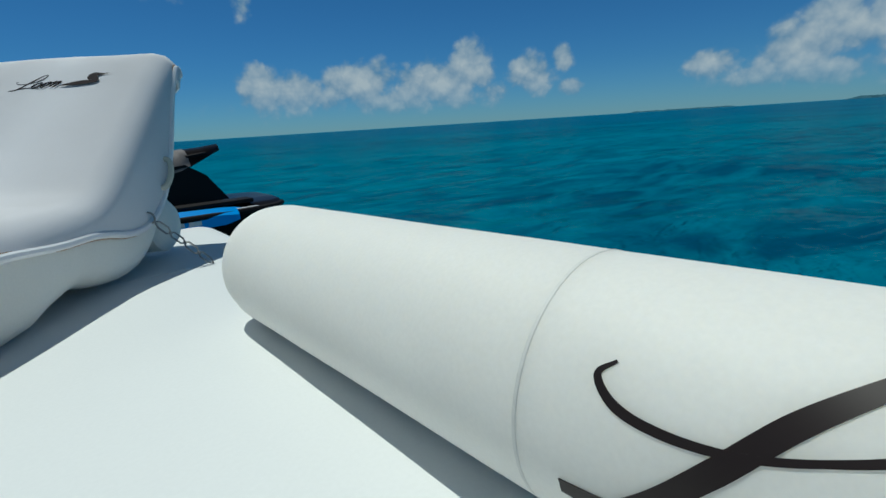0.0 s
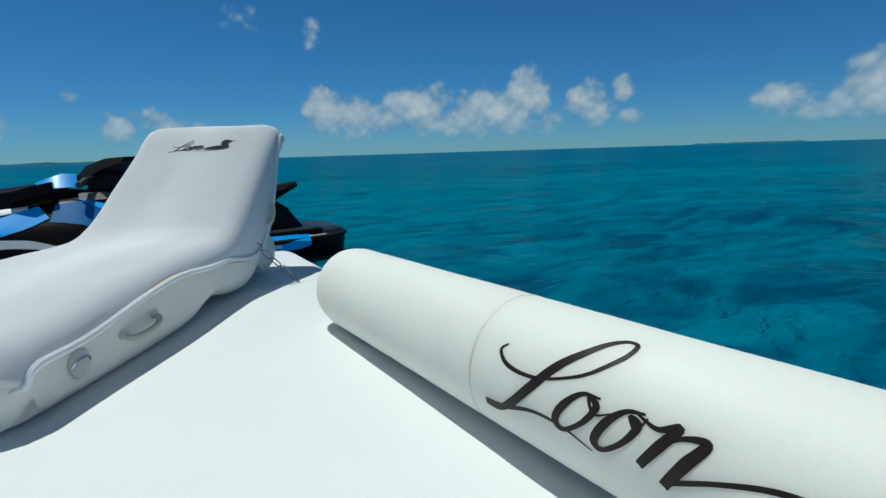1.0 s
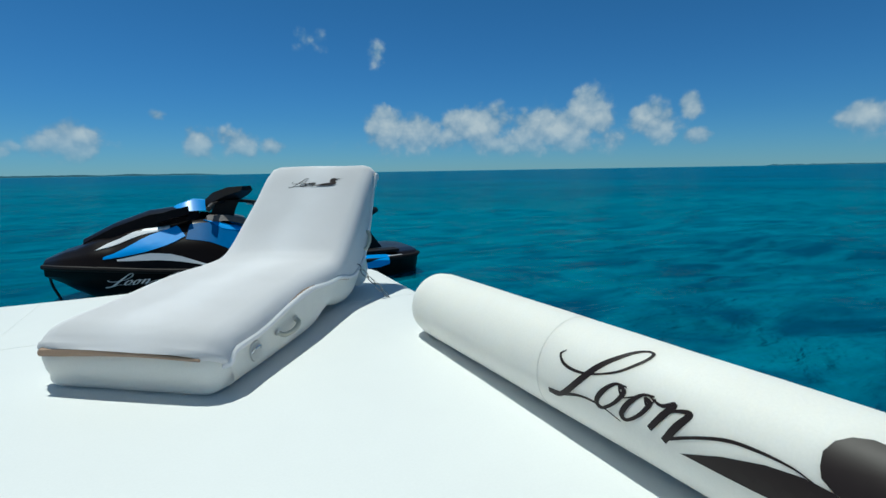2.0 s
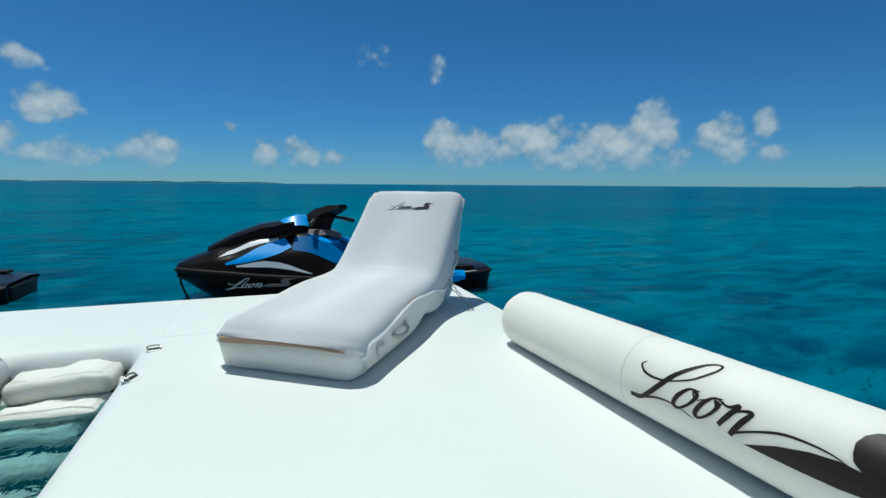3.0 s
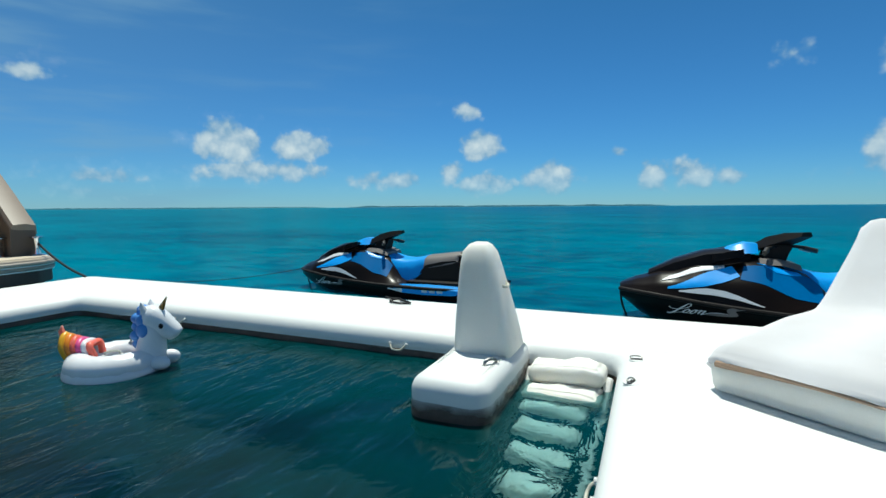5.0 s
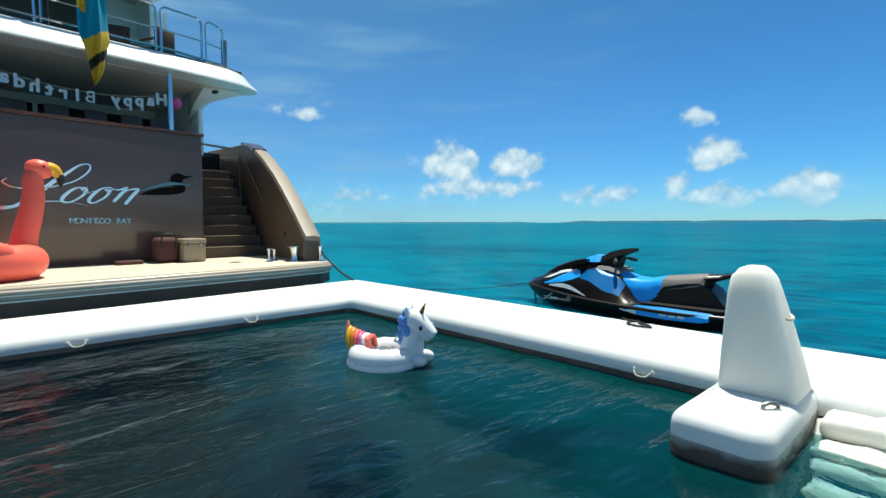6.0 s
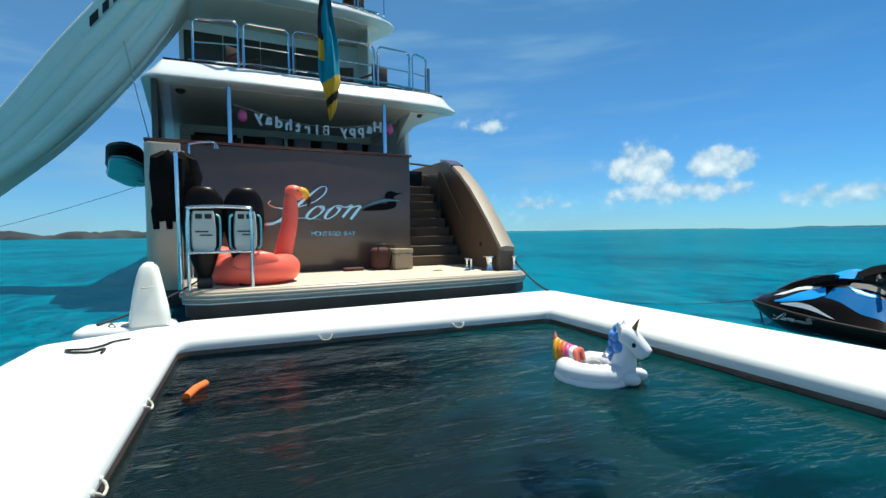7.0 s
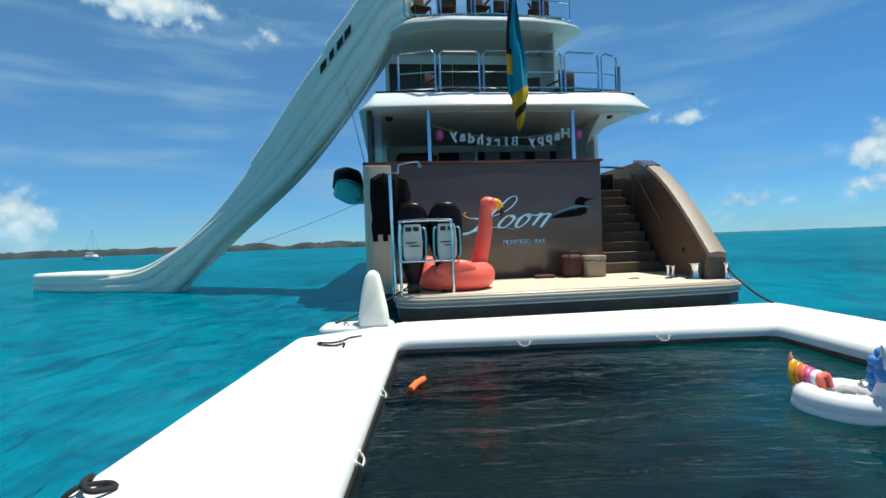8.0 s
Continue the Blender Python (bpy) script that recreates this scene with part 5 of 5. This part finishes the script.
    # seat
    seat_rows = ((.26, .15, .56, .72, .64), (.10, .23, .36, .645, .585), (-.05, .27, .295, .595, .55), (-.22, .275, .285, .578, .54), (-.38, .255, .31, .60, .56), (-.52, .235, .42, .635, .595))
    rear_rows = ((-.52, .234, .47, .634, .594), (-.7, .23, .50, .655, .605), (-.85, .22, .53, .675, .622), (-.95, .20, .55, .686, .64), (-1.02, .175, .58, .69, .65))

    def seat_ring(x, w, z0, z1, zs):
        return [(x, -w * 1.25, z0), (x, -w * 1.1, (z0 + zs) / 2), (x, -w, zs), (x, -w * .6, z1), (x, 0, z1 + .012), (x, w * .6, z1), (x, w, zs), (x, w * 1.1, (z0 + zs) / 2), (x, w * 1.25, z0)]
    st = part("seat", loft([seat_ring(*r) for r in seat_rows]), SKI_BLUE, k, "bright blue front of the seat", angle=80)
    part("rear_seat", loft([seat_ring(*r) for r in rear_rows]), SKI_GREY, k, "grey rear of the seat", angle=80)
    part("seat_tail", loft([seat_ring(*r) for r in ((-1.02, .17, .57, .688, .648), (-1.14, .12, .62, .695, .665), (-1.28, .05, .675, .712, .70))]), SKI_BLACK, k, "black pointed seat tail", angle=80)
    part("seat_side", loft([[(x, -w, .3), (x, -w + .02, z), (x, w - .02, z), (x, w, .3)] for x, w, z in ((-.42, .32, .34), (-.55, .31, .52), (-.8, .29, .575), (-.98, .25, .59), (-1.12, .22, .50), (-1.26, .2, .30))]), SKI_BLACK, k)
    part("grab_rail", sweep(smooth_line([(-1.0, -.17, .64), (-1.14, -.12, .655), (-1.22, 0, .66), (-1.14, .12, .655), (-1.0, .17, .64)], 4), .016, 8), SKI_MATT, k)
    part("bow_ring", sweep([(1.67, .03 * math.cos(a), .33 + .03 * math.sin(a)) for a in [i / 10 * math.tau for i in range(10)]], .007, 6, loop=True), GALV, k)
    part("bow_rope", sweep(smooth_line([(1.68, 0, .31), (1.66, .02, .18), (1.60, .03, .02), (1.58, .04, -.08)], 4), .012, 6), ROPE_DARK, k)

    script_sign(k, lambda x, y, h: (1.22 - x * .66, .425 + .17 * min((x * .66) / .62, 1) + h, .23 + (y - .1) * .40), .004, SKI_WHITE, SKI_GREY, bold=.9, fine=0)
    return k


# bows point towards the yacht; the side with the name faces the dock
SKI_SIZE = Matrix.Scale(0.95, 4)
ski = build_ski(pose(-.21, 4.50, 0, 0, 0, 180) @ SKI_SIZE)
copy_thing(ski, pose(-4.67, 4.96, -.02, 0, 0, 181) @ SKI_SIZE)
# the nearer one lies with its bars turned
for piece in ski.children:
    if piece.name.split(".")[0] in ("steering_cover", "handlebar"):
        piece.matrix_local = Matrix.Translation((.25, 0, 0)) @ Matrix.Rotation(radians(-52), 4, "Z") @ Matrix.Translation((-.25, 0, 0))


def rope(name, a, b, sag, r, mat, label, n=10):
    a, b = Vector(a), Vector(b)
    pts = [a.lerp(b, k / n) - Vector((0, 0, sag * 4 * (k / n) * (1 - k / n))) for k in range(n + 1)]
    return tagged(part(name, sweep(pts, r, 6), mat), label, "rope")


rope("tow_line", (-6.307, 4.932, .287), (-8.55, 3.535, .2), .1, .0045, ROPE_DARK, "dark line from jet ski towards the yacht")


# ---- unicorn float ----
def blob(c, r, seg=16, rings=10, turn=0, dip=0, bm=None):
    """An ellipsoid; turn about z and dip about y, in degrees."""
    bm = bm or bmesh.new()
    m = Matrix.Translation(c) @ pose(0, 0, 0, 0, dip, turn) @ Matrix.Diagonal((*r, 1))
    bmesh.ops.create_uvsphere(bm, u_segments=seg, v_segments=rings, radius=1, matrix=m)
    return bm


def torus(R, r, z, seg=40, n=16, lumps=0, bm=None, squash=1.0):
    rows = []
    for i in range(seg):
        a = i / seg * math.tau
        q = r * (1 + (.10 * abs(math.sin(a * lumps / 2)) if lumps else 0))
        rows.append([((R + q * math.cos(b)) * math.cos(a) * squash, (R + q * math.cos(b)) * math.sin(a), z + q * math.sin(b)) for b in [j / n * math.tau for j in range(n)]])
    return loft(rows, loop=True, bm=bm)


def build_unicorn():
    u = thing("unicorn_float", "white inflatable unicorn swim ring with a rainbow tail", "pool float", pose(-5.0, 1.30, .06, 0, 0, 30) @ Matrix.Scale(.88, 4))
    part("ring", torus(.245, .100, .065, lumps=14), FLOAT_WHITE, u, angle=60)
    part("skirt", torus(.275, .082, .0, lumps=18), FLOAT_WHITE, u, angle=60)
    part("neck", sweep(smooth_line([(.24, 0, .02), (.27, 0, .16), (.29, 0, .30), (.31, 0, .40)], 4), [.115, .117, .118, .115, .11, .105, .10, .098, .096, .095, .093, .09, .085], 16), FLOAT_WHITE, u, angle=60)
    part("head", sweep(smooth_line([(.20, 0, .43), (.27, 0, .42), (.36, 0, .36), (.45, 0, .28), (.475, 0, .255)], 4), [.02, .05, .075, .09, .1, .103, .1, .098, .092, .086, .08, .076, .07, .066, .06, .045, .015], 16), FLOAT_WHITE, u, angle=60)
    part("horn", sweep([(.335, 0, .43), (.37, 0, .50), (.405, 0, .575)], [.032, .02, .004], 12), GOLD, u)
    for s in (-1, 1):
        part("ear", sweep([(.26, s * .06, .46), (.25, s * .075, .51), (.245, s * .08, .545)], [.028, .022, .004], 8), FLOAT_WHITE, u)
        eye = part("eye", blob((.385, s * .086, .355), (.018, .008, .022), 12, 8), INK, u)
        part("cheek_patch", blob((.40, s * .073, .32), (.03, .012, .018), 12, 8), FLOAT_WHITE, eye)
        part("fore_leg", blob((.37, s * .10, .06), (.08, .05, .055), 12, 8), FLOAT_WHITE, u)
    for i, (x, z) in enumerate(((.22, .47), (.185, .41), (.175, .34), (.17, .27), (.175, .20))):
        part("mane_curl", blob((x, .012 * (-1) ** i, z), (.05, .055, .045), 12, 8), FLOAT_BLUE, u)
    for s in (-1, 1):
        part("mane_curl", blob((.235, s * .072, .40), (.045, .025, .05), 12, 8), FLOAT_BLUE, u)
        part("mane_curl", blob((.245, s * .085, .32), (.05, .022, .055), 12, 8), FLOAT_BLUE, u)
    for i, mt in enumerate((YELLOW, GOLD_VINYL, CORAL, PINK, FLOAT_WHITE, CORAL)):
        x = -.36 + .04 * i
        part("tail_stripe", sweep(smooth_line([(x + .03, -.06, .12), (x + .005, -.07, .21), (x - .005, 0, .295 - .016 * i), (x + .005, .07, .21), (x + .03, .06, .12)], 4), .026, 10), mt, u)
    part("tail_tip", sweep([(-.36, 0, .24), (-.39, 0, .32), (-.385, 0, .37)], [.03, .022, .004], 8), CORAL, u)
    for s in (-1, 1):
        handle(u, (.02, s * .20, .168), (.12, s * .17, .168), (0, 0, .03), r=.008)
    return u


build_unicorn()
noodle = part("foam_noodle", sweep([(-5.774, -1.745, .07), (-5.93, -1.70, .08), (-6.09, -1.64, .07)], .03, 14), ORANGE)
tagged(noodle, "short orange foam noodle floating on pool water", "pool noodle")


# ---- things on the swim platform ----
PZ = .502


def on_yacht(u, w, z=PZ, turn=0):
    return YM @ pose(u, w, z, 0, 0, turn)


def build_flamingo():
    f = thing("flamingo_float", "coral pink inflatable flamingo with a yellow beak", "pool float", on_yacht(-1.93, .98))
    bm = torus(.47, .225, .225, seg=44, n=18)
    part("ring", bm, CORAL, f, angle=60)
    part("rump", blob((-.5, 0, .34), (.30, .32, .25)), CORAL, f)
    part("tail", sweep([(-.68, 0, .42), (-.84, 0, .56), (-.9, 0, .6)], [.14, .07, .01], 10), CORAL, f)
    part("wing", blob((-.05, -.58, .36), (.34, .10, .16), turn=4), CORAL, f)
    part("wing", blob((-.05, .58, .36), (.34, .10, .16), turn=-4), CORAL, f)
    part("neck", sweep(smooth_line([(.42, 0, .3), (.46, 0, .55), (.53, 0, .85), (.57, 0, 1.1), (.57, 0, 1.3), (.61, 0, 1.43)], 4), [.155 - .0027 * i for i in range(21)], 16), CORAL, f, angle=60)
    part("head", blob((.64, 0, 1.44), (.16, .12, .125), dip=15), CORAL, f)
    bk = part("beak", sweep(smooth_line([(.72, 0, 1.45), (.80, 0, 1.43), (.86, 0, 1.34)], 4), [.095, .093, .09, .085, .078, .07, .062, .055, .048], 12), YELLOW, f)
    part("beak_tip", sweep([(.852, 0, 1.37), (.868, 0, 1.29), (.86, 0, 1.2)], [.056, .045, .01], 12), RUBBER, bk)
    for s in (-1, 1):
        part("eye", blob((.67, s * .108, 1.47), (.018, .012, .018), 10, 8), INK, f)
    return f


build_flamingo()


def build_rack():
    r = thing("scooter_rack", "polished steel boarding frame on the platform edge", "rack", on_yacht(-2.46, .28))
    part("hoop", sweep(smooth_line([(-.41, 0, 0), (-.41, 0, .6), (-.40, 0, 1.08), (-.34, 0, 1.15), (.34, 0, 1.15), (.40, 0, 1.08), (.41, 0, .6), (.41, 0, 0)], 4), .026, 10), STEEL, r)
    part("cross_bar", sweep([(-.41, 0, .52), (.41, 0, .52)], .022, 10), STEEL, r)
    part("tall_post", sweep([(-.50, .12, -.02), (-.52, .12, 1.0), (-.53, .12, 1.9)], .03, 10), STEEL, r)
    return r


build_rack()


def build_scooter(u):
    s = thing("water_scooter", "black and grey water scooter standing on end", "water scooter", on_yacht(u, .52), group="water scooters")
    rows = []
    for z, w, d in ((.05, .03, .02), (.18, .10, .08), (.4, .17, .12), (.6, .235, .14), (.8, .275, .15), (1.0, .288, .15), (1.15, .282, .13), (1.25, .272, .12), (1.33, .245, .11), (1.38, .20, .10), (1.43, .165, .08), (1.455, .12, .05), (1.46, .05, .02)):
        rows.append([(w * math.cos(a), d * math.sin(a), z) for a in [k / 20 * math.tau for k in range(20)]])
    part("body", loft(rows), SKI_BLACK, s)
    part("foot", slab((-.1, -.08, 0), (.1, .08, .16), .02), RUBBER, s)
    pan = part("panel", loft([[(-w, -.13, z), (w, -.13, z), (w * .9, -.17, z), (-w * .9, -.17, z)] for z, w in ((.52, .12), (.60, .155), (.85, .16), (1.05, .145), (1.1, .13))]), GLASSY, s, "light grey front panel")
    for x in (-.06, .06):
        part("vent", slab((x - .045, -.178, .99), (x + .045, -.165, 1.06), .008), RUBBER, pan)
    part("lettering_bar", slab((-.11, -.176, .80), (.06, -.168, .82)), RUBBER, pan, smooth=False)
    part("lettering_bar", slab((-.05, -.176, .75), (.11, -.168, .77)), RUBBER, pan, smooth=False)
    for sd in (-1, 1):
        part("side_grip", sweep(smooth_line([(sd * .17, -.12, .55), (sd * .21, -.16, .62), (sd * .21, -.16, .98), (sd * .17, -.12, 1.05)], 4), .015, 8), SCOOTER_AQUA, s)
    return s


build_scooter(-2.67)
build_scooter(-2.12)


def build_wetsuits():
    w = thing("wetsuits", "black wetsuits hanging from a steel pole", "wetsuit", on_yacht(-3.02, .55))
    for k, (x, y) in enumerate(((-.06, 0), (.1, .05))):
        rows = []
        for z, a, b in ((1.92, .08, .05), (1.86, .2, .09), (1.6, .24, .11), (1.3, .2, .1), (1.05, .19, .1), (.98, .12, .06)):
            rows.append([(x + a * math.cos(q) * (1 + .12 * math.sin(5 * q + z * 9)), y + b * math.sin(q) * (1 + .2 * math.sin(7 * q + k)), z + .03 * math.sin(3 * q)) for q in [i / 18 * math.tau for i in range(18)]])
        suit = part("suit", loft(rows), NEOPRENE, w)
        for dx, ln in ((-.13, .35), (.12, .3)):
            part("sleeve", sweep([(x + dx, y, 1.3), (x + dx * 1.4, y - .03, 1.1), (x + dx * 1.3, y - .03, 1.2 - ln)], [.06, .05, .04], 10), NEOPRENE, suit)
    part("hanger", sweep([(-.1, 0, 1.94), (.14, .03, 1.94)], .015, 8), GALV, w)
    part("hanger_post", sweep([(.03, .02, -.02), (.03, .02, 1.98)], .018, 8), STEEL, w)
    return w


build_wetsuits()
pole = thing("shower_pole", "bent chrome shower pole on the platform", "shower", on_yacht(-2.8, 2.3))
part("pipe", sweep(smooth_line([(0, 0, 0), (0, 0, 1.5), (.0, 0, 2.25), (.05, 0, 2.36), (.35, -.05, 2.4), (.42, -.06, 2.36)], 4), .018, 8), STEEL, pole)
part("shower_head", sweep([(.42, -.06, 2.37), (.43, -.06, 2.28)], [.02, .05], 12), STEEL, pole)

cool = thing("cooler_box", "tan cool box with a hinged lid", "cool box", on_yacht(1.08, 2.2))
part("body", slab((-.2, -.22, 0), (.2, .22, .34), .03), COOLER, cool)
part("lid", slab((-.21, -.23, .34), (.21, .23, .43), .025), COOLER, cool)
for x in (-.1, .1):
    part("latch", slab((x - .02, -.245, .29), (x + .02, -.225, .37), .005), GALV, cool)
bag = thing("duffel_bag", "dark red-brown duffel bag beside cool box", "bag", on_yacht(.68, 2.3))
part("body", pad([rounded(V2((-.19, -.17), (.19, -.17), (.19, .17), (-.19, .17)), .1)], 0, .46, .09, seg=4), BAG, bag)
part("strap", sweep(smooth_line([(-.12, -.18, .25), (-.1, -.2, .5), (.1, -.2, .5), (.12, -.18, .25)], 4), .014, 6), RUBBER, bag)
tow = thing("folded_towel", "dark folded towel lying on platform", "towel", on_yacht(.1, 2.35))
part("cloth", pad([rounded(V2((-.2, -.12), (.22, -.12), (.2, .12), (-.2, .12)), .05)], 0, .07, .03, seg=3), BAG, tow)
hatch = thing("deck_hatch", "small round steel deck plate", "deck plate", on_yacht(1.5, 1.3))
part("plate", sweep([(0, 0, -.004), (0, 0, .006), (0, 0, .012)], [.1, .1, .08], 20), GALV, hatch)
jug = thing("water_bottle", "clear grey plastic bottle on platform", "bottle", on_yacht(-2.55, .95))
part("bottle", sweep([(0, 0, 0), (0, 0, .02), (0, 0, .2), (0, 0, .25), (0, 0, .3)], [.05, .06, .06, .03, .025], 14), GLASSY, jug)


def build_bollard(u, w, h, r):
    b = thing("mooring_bollard", "polished steel mooring bollard on platform", "bollard", on_yacht(u, w), group="stern bollards")
    part("base", sweep([(0, 0, 0), (0, 0, .02)], [r * 2, r * 1.8], 16), STEEL, b)
    part("post", sweep([(0, 0, .01), (0, 0, h * .5), (0, 0, h)], [r, r * .75, r], 14), STEEL, b)
    part("cap", sweep([(0, 0, h), (0, 0, h + .02), (0, 0, h + .03)], [r * 1.7, r * 1.7, r], 14), STEEL, b)


for bu, bw, bh, br in ((2.0, 1.0, .22, .03), (2.16, 1.1, .2, .03), (2.38, .75, .26, .09), (2.72, .42, .26, .05)):
    build_bollard(bu, bw, bh, br)
rope("mooring_line", on_yacht(2.72, .42, .7).translation, (-8.72, 3.35, DECK + .01), .06, .016, ROPE_DARK, "dark mooring line from yacht to dock")
rope("mooring_line", on_yacht(-2.75, .45, .62).translation, (-8.15, -2.85, .29), .05, .014, ROPE_DARK, "dark mooring line from yacht to dock")


# ---- flag, banner, boards ----
def build_flag():
    f = thing("ensign_flag", "drooping teal, yellow and black flag on a staff", "flag", YM @ pose(0, 3.42, 0))
    part("staff", sweep([(.0, .12, 4.7), (-.04, -.05, 6.2), (-.08, -.2, 7.6)], .025, 8), STEEL, f)
    # a limp cloth in folds: one grid, its faces sorted by the band they belong to
    levels = [(7.2, .10), (6.6, .16), (6.0, .30), (5.5, .43), (5.0, .50), (4.6, .53), (4.4, .42), (4.25, .34), (4.0, .25), (3.82, .12), (3.72, .03)]

    def half_width(z):
        for (z0, w0), (z1, w1) in zip(levels, levels[1:]):
            if z1 <= z <= z0:
                return w1 + (w0 - w1) * (z - z1) / (z0 - z1)
        return .03

    def cloth(s, z, back):
        w = half_width(z)
        sway = .05 * max(0.0, 5.4 - z)
        return Vector((-.13 + sway + w * (s - .35) + .012 * math.sin(z * 5), -.12 + .09 * math.sin(s * 9 + z * 1.1) * min(1, w * 3) + .03 * math.sin(s * 23 - z * 2) + back, z))

    def band(s, z):
        low = z + .33 * (.5 - s)                 # the bands hang askew
        if low < 4.08:
            return "yellow_tip"
        if low < 4.27:
            return "black_edge"
        if low < 4.62:
            return "yellow_band"
        if s < .30 + .04 * math.sin(z * 4):
            return "black_triangle" if z > 5.45 else "yellow_fold" if z > 5.0 else "teal_band"
        return "teal_band"
    tones = {"yellow_tip": FLAG_GOLD, "black_edge": FLAG_BLACK, "yellow_band": FLAG_GOLD, "black_triangle": FLAG_BLACK, "yellow_fold": FLAG_GOLD, "teal_band": FLAG_TEAL}
    cells = collections.defaultdict(list)
    nz, ns = 116, 16
    for i in range(nz):
        for j in range(ns):
            za, zb, sa, sb = 7.2 - .03 * i, 7.17 - .03 * i, j / ns, (j + 1) / ns
            cells[band((sa + sb) / 2, (za + zb) / 2)].append(((sa, za), (sb, za), (sb, zb), (sa, zb)))
    for name, quads in cells.items():
        bm = bmesh.new()
        for q in quads:
            for back in (0, .012):
                bm.faces.new([bm.verts.new(cloth(a, b, back)) for a, b in q])
        bmesh.ops.remove_doubles(bm, verts=bm.verts[:], dist=.0005)
        part(name, bm, tones[name], f, angle=80)
    return f


build_flag()


def build_banner():
    b = thing("party_banner", "silvery letter banner strung between the pillars", "banner", YM)
    words = "Happy Birthday"
    n = len(words)
    line = []
    for i, ch in enumerate(words):
        t = i / (n - 1)
        u = 1.30 - 2.72 * t                   # read from on board, so mirrored from astern
        z = 3.80 - .36 * 4 * t * (1 - t) * .5
        line.append((u, 4.02, z + .11))
        if ch == " ":
            continue
        text_mesh("letter_" + ch.lower(), ch, .32, PAPER, b, pose(u, 4.0, z - .08, 90, 0, 180 + (t - .5) * -6), extrude=.006, bold=0 if ch == "B" else .012)
    part("string", sweep([(1.42, 3.76, 3.98)] + line + [(-2.0, 3.76, 3.98)], .006, 5), ROPE, b)
    for u in (-1.75, 1.6):
        part("balloon", blob((u, 4.0, 3.80), (.10, .10, .13)), PINK, b)
    return b


build_banner()
for z, mt, tilt in ((2.62, BOARD_TEAL, -6), (2.90, SKI_MATT, -16)):
    bd = thing("paddle_board", "stand-up paddle board racked outboard of the rail", "paddle board", YM @ pose(-4.0, 5.6, z, -4, tilt + 20, 3), group="paddle boards")
    o = rounded(V2((-.30, -1.2), (.0, -1.6), (.30, -1.2), (.44, .9), (.0, 1.8), (-.44, .9)), .5, 8)
    part("board", pad([o], 0, .13, .06, seg=4), mt, bd)
    part("deck_pad", pad([inset(o, .12)], .125, .14, .005, seg=1), SKI_MATT, bd)
    part("rack_arm", sweep([(.2, .4, -.02), (.75, .4, -.05)], .03, 8), STEEL, bd)
    part("edge_stripe", sweep([(p.x * 1.005, p.y * 1.003, .065) for p in o], .012, 6, loop=True), RUBBER, bd)
rope("guy_line", (-15.9, -4.0, 6.2), on_yacht(-3.45, 6, 3.0).translation, .1, .012, ROPE, "thin guy line between slide and yacht")
rope("guy_line", (-18.2, -12.5, .5), on_yacht(-3.5, 5.5, 2.5).translation, .3, .007, ROPE, "thin guy line between slide and yacht")


# ---- sailing boat far off ----
def build_sailboat():
    s = thing("sailing_boat", "white sailing boat at anchor far off", "boat", pose(-150, -105, 0, 0, 0, 60))
    part("hull", loft([[(x, -w, .9), (x, -w * .5, -.2), (x, w * .5, -.2), (x, w, .9)] for x, w in ((-4.5, .9), (-1, 1.4), (3, .9), (5, .1))]), YACHT_WHITE, s)
    part("cabin", slab((-2.5, -.8, .9), (1.8, .8, 1.6), .2), YACHT_WHITE, s)
    part("mast", sweep([(.5, 0, .8), (.5, 0, 9.2)], .09, 8), STEEL, s)
    part("boom", sweep([(.5, 0, 2.2), (-3.5, 0, 2.1)], .16, 8), YACHT_WHITE, s)
    for a, b in (((5, 0, .9), (.5, 0, 9)), ((-4.5, 0, .9), (.5, 0, 9.1))):
        part("stay", sweep([a, b], .02, 5), STEEL, s)


build_sailboat()
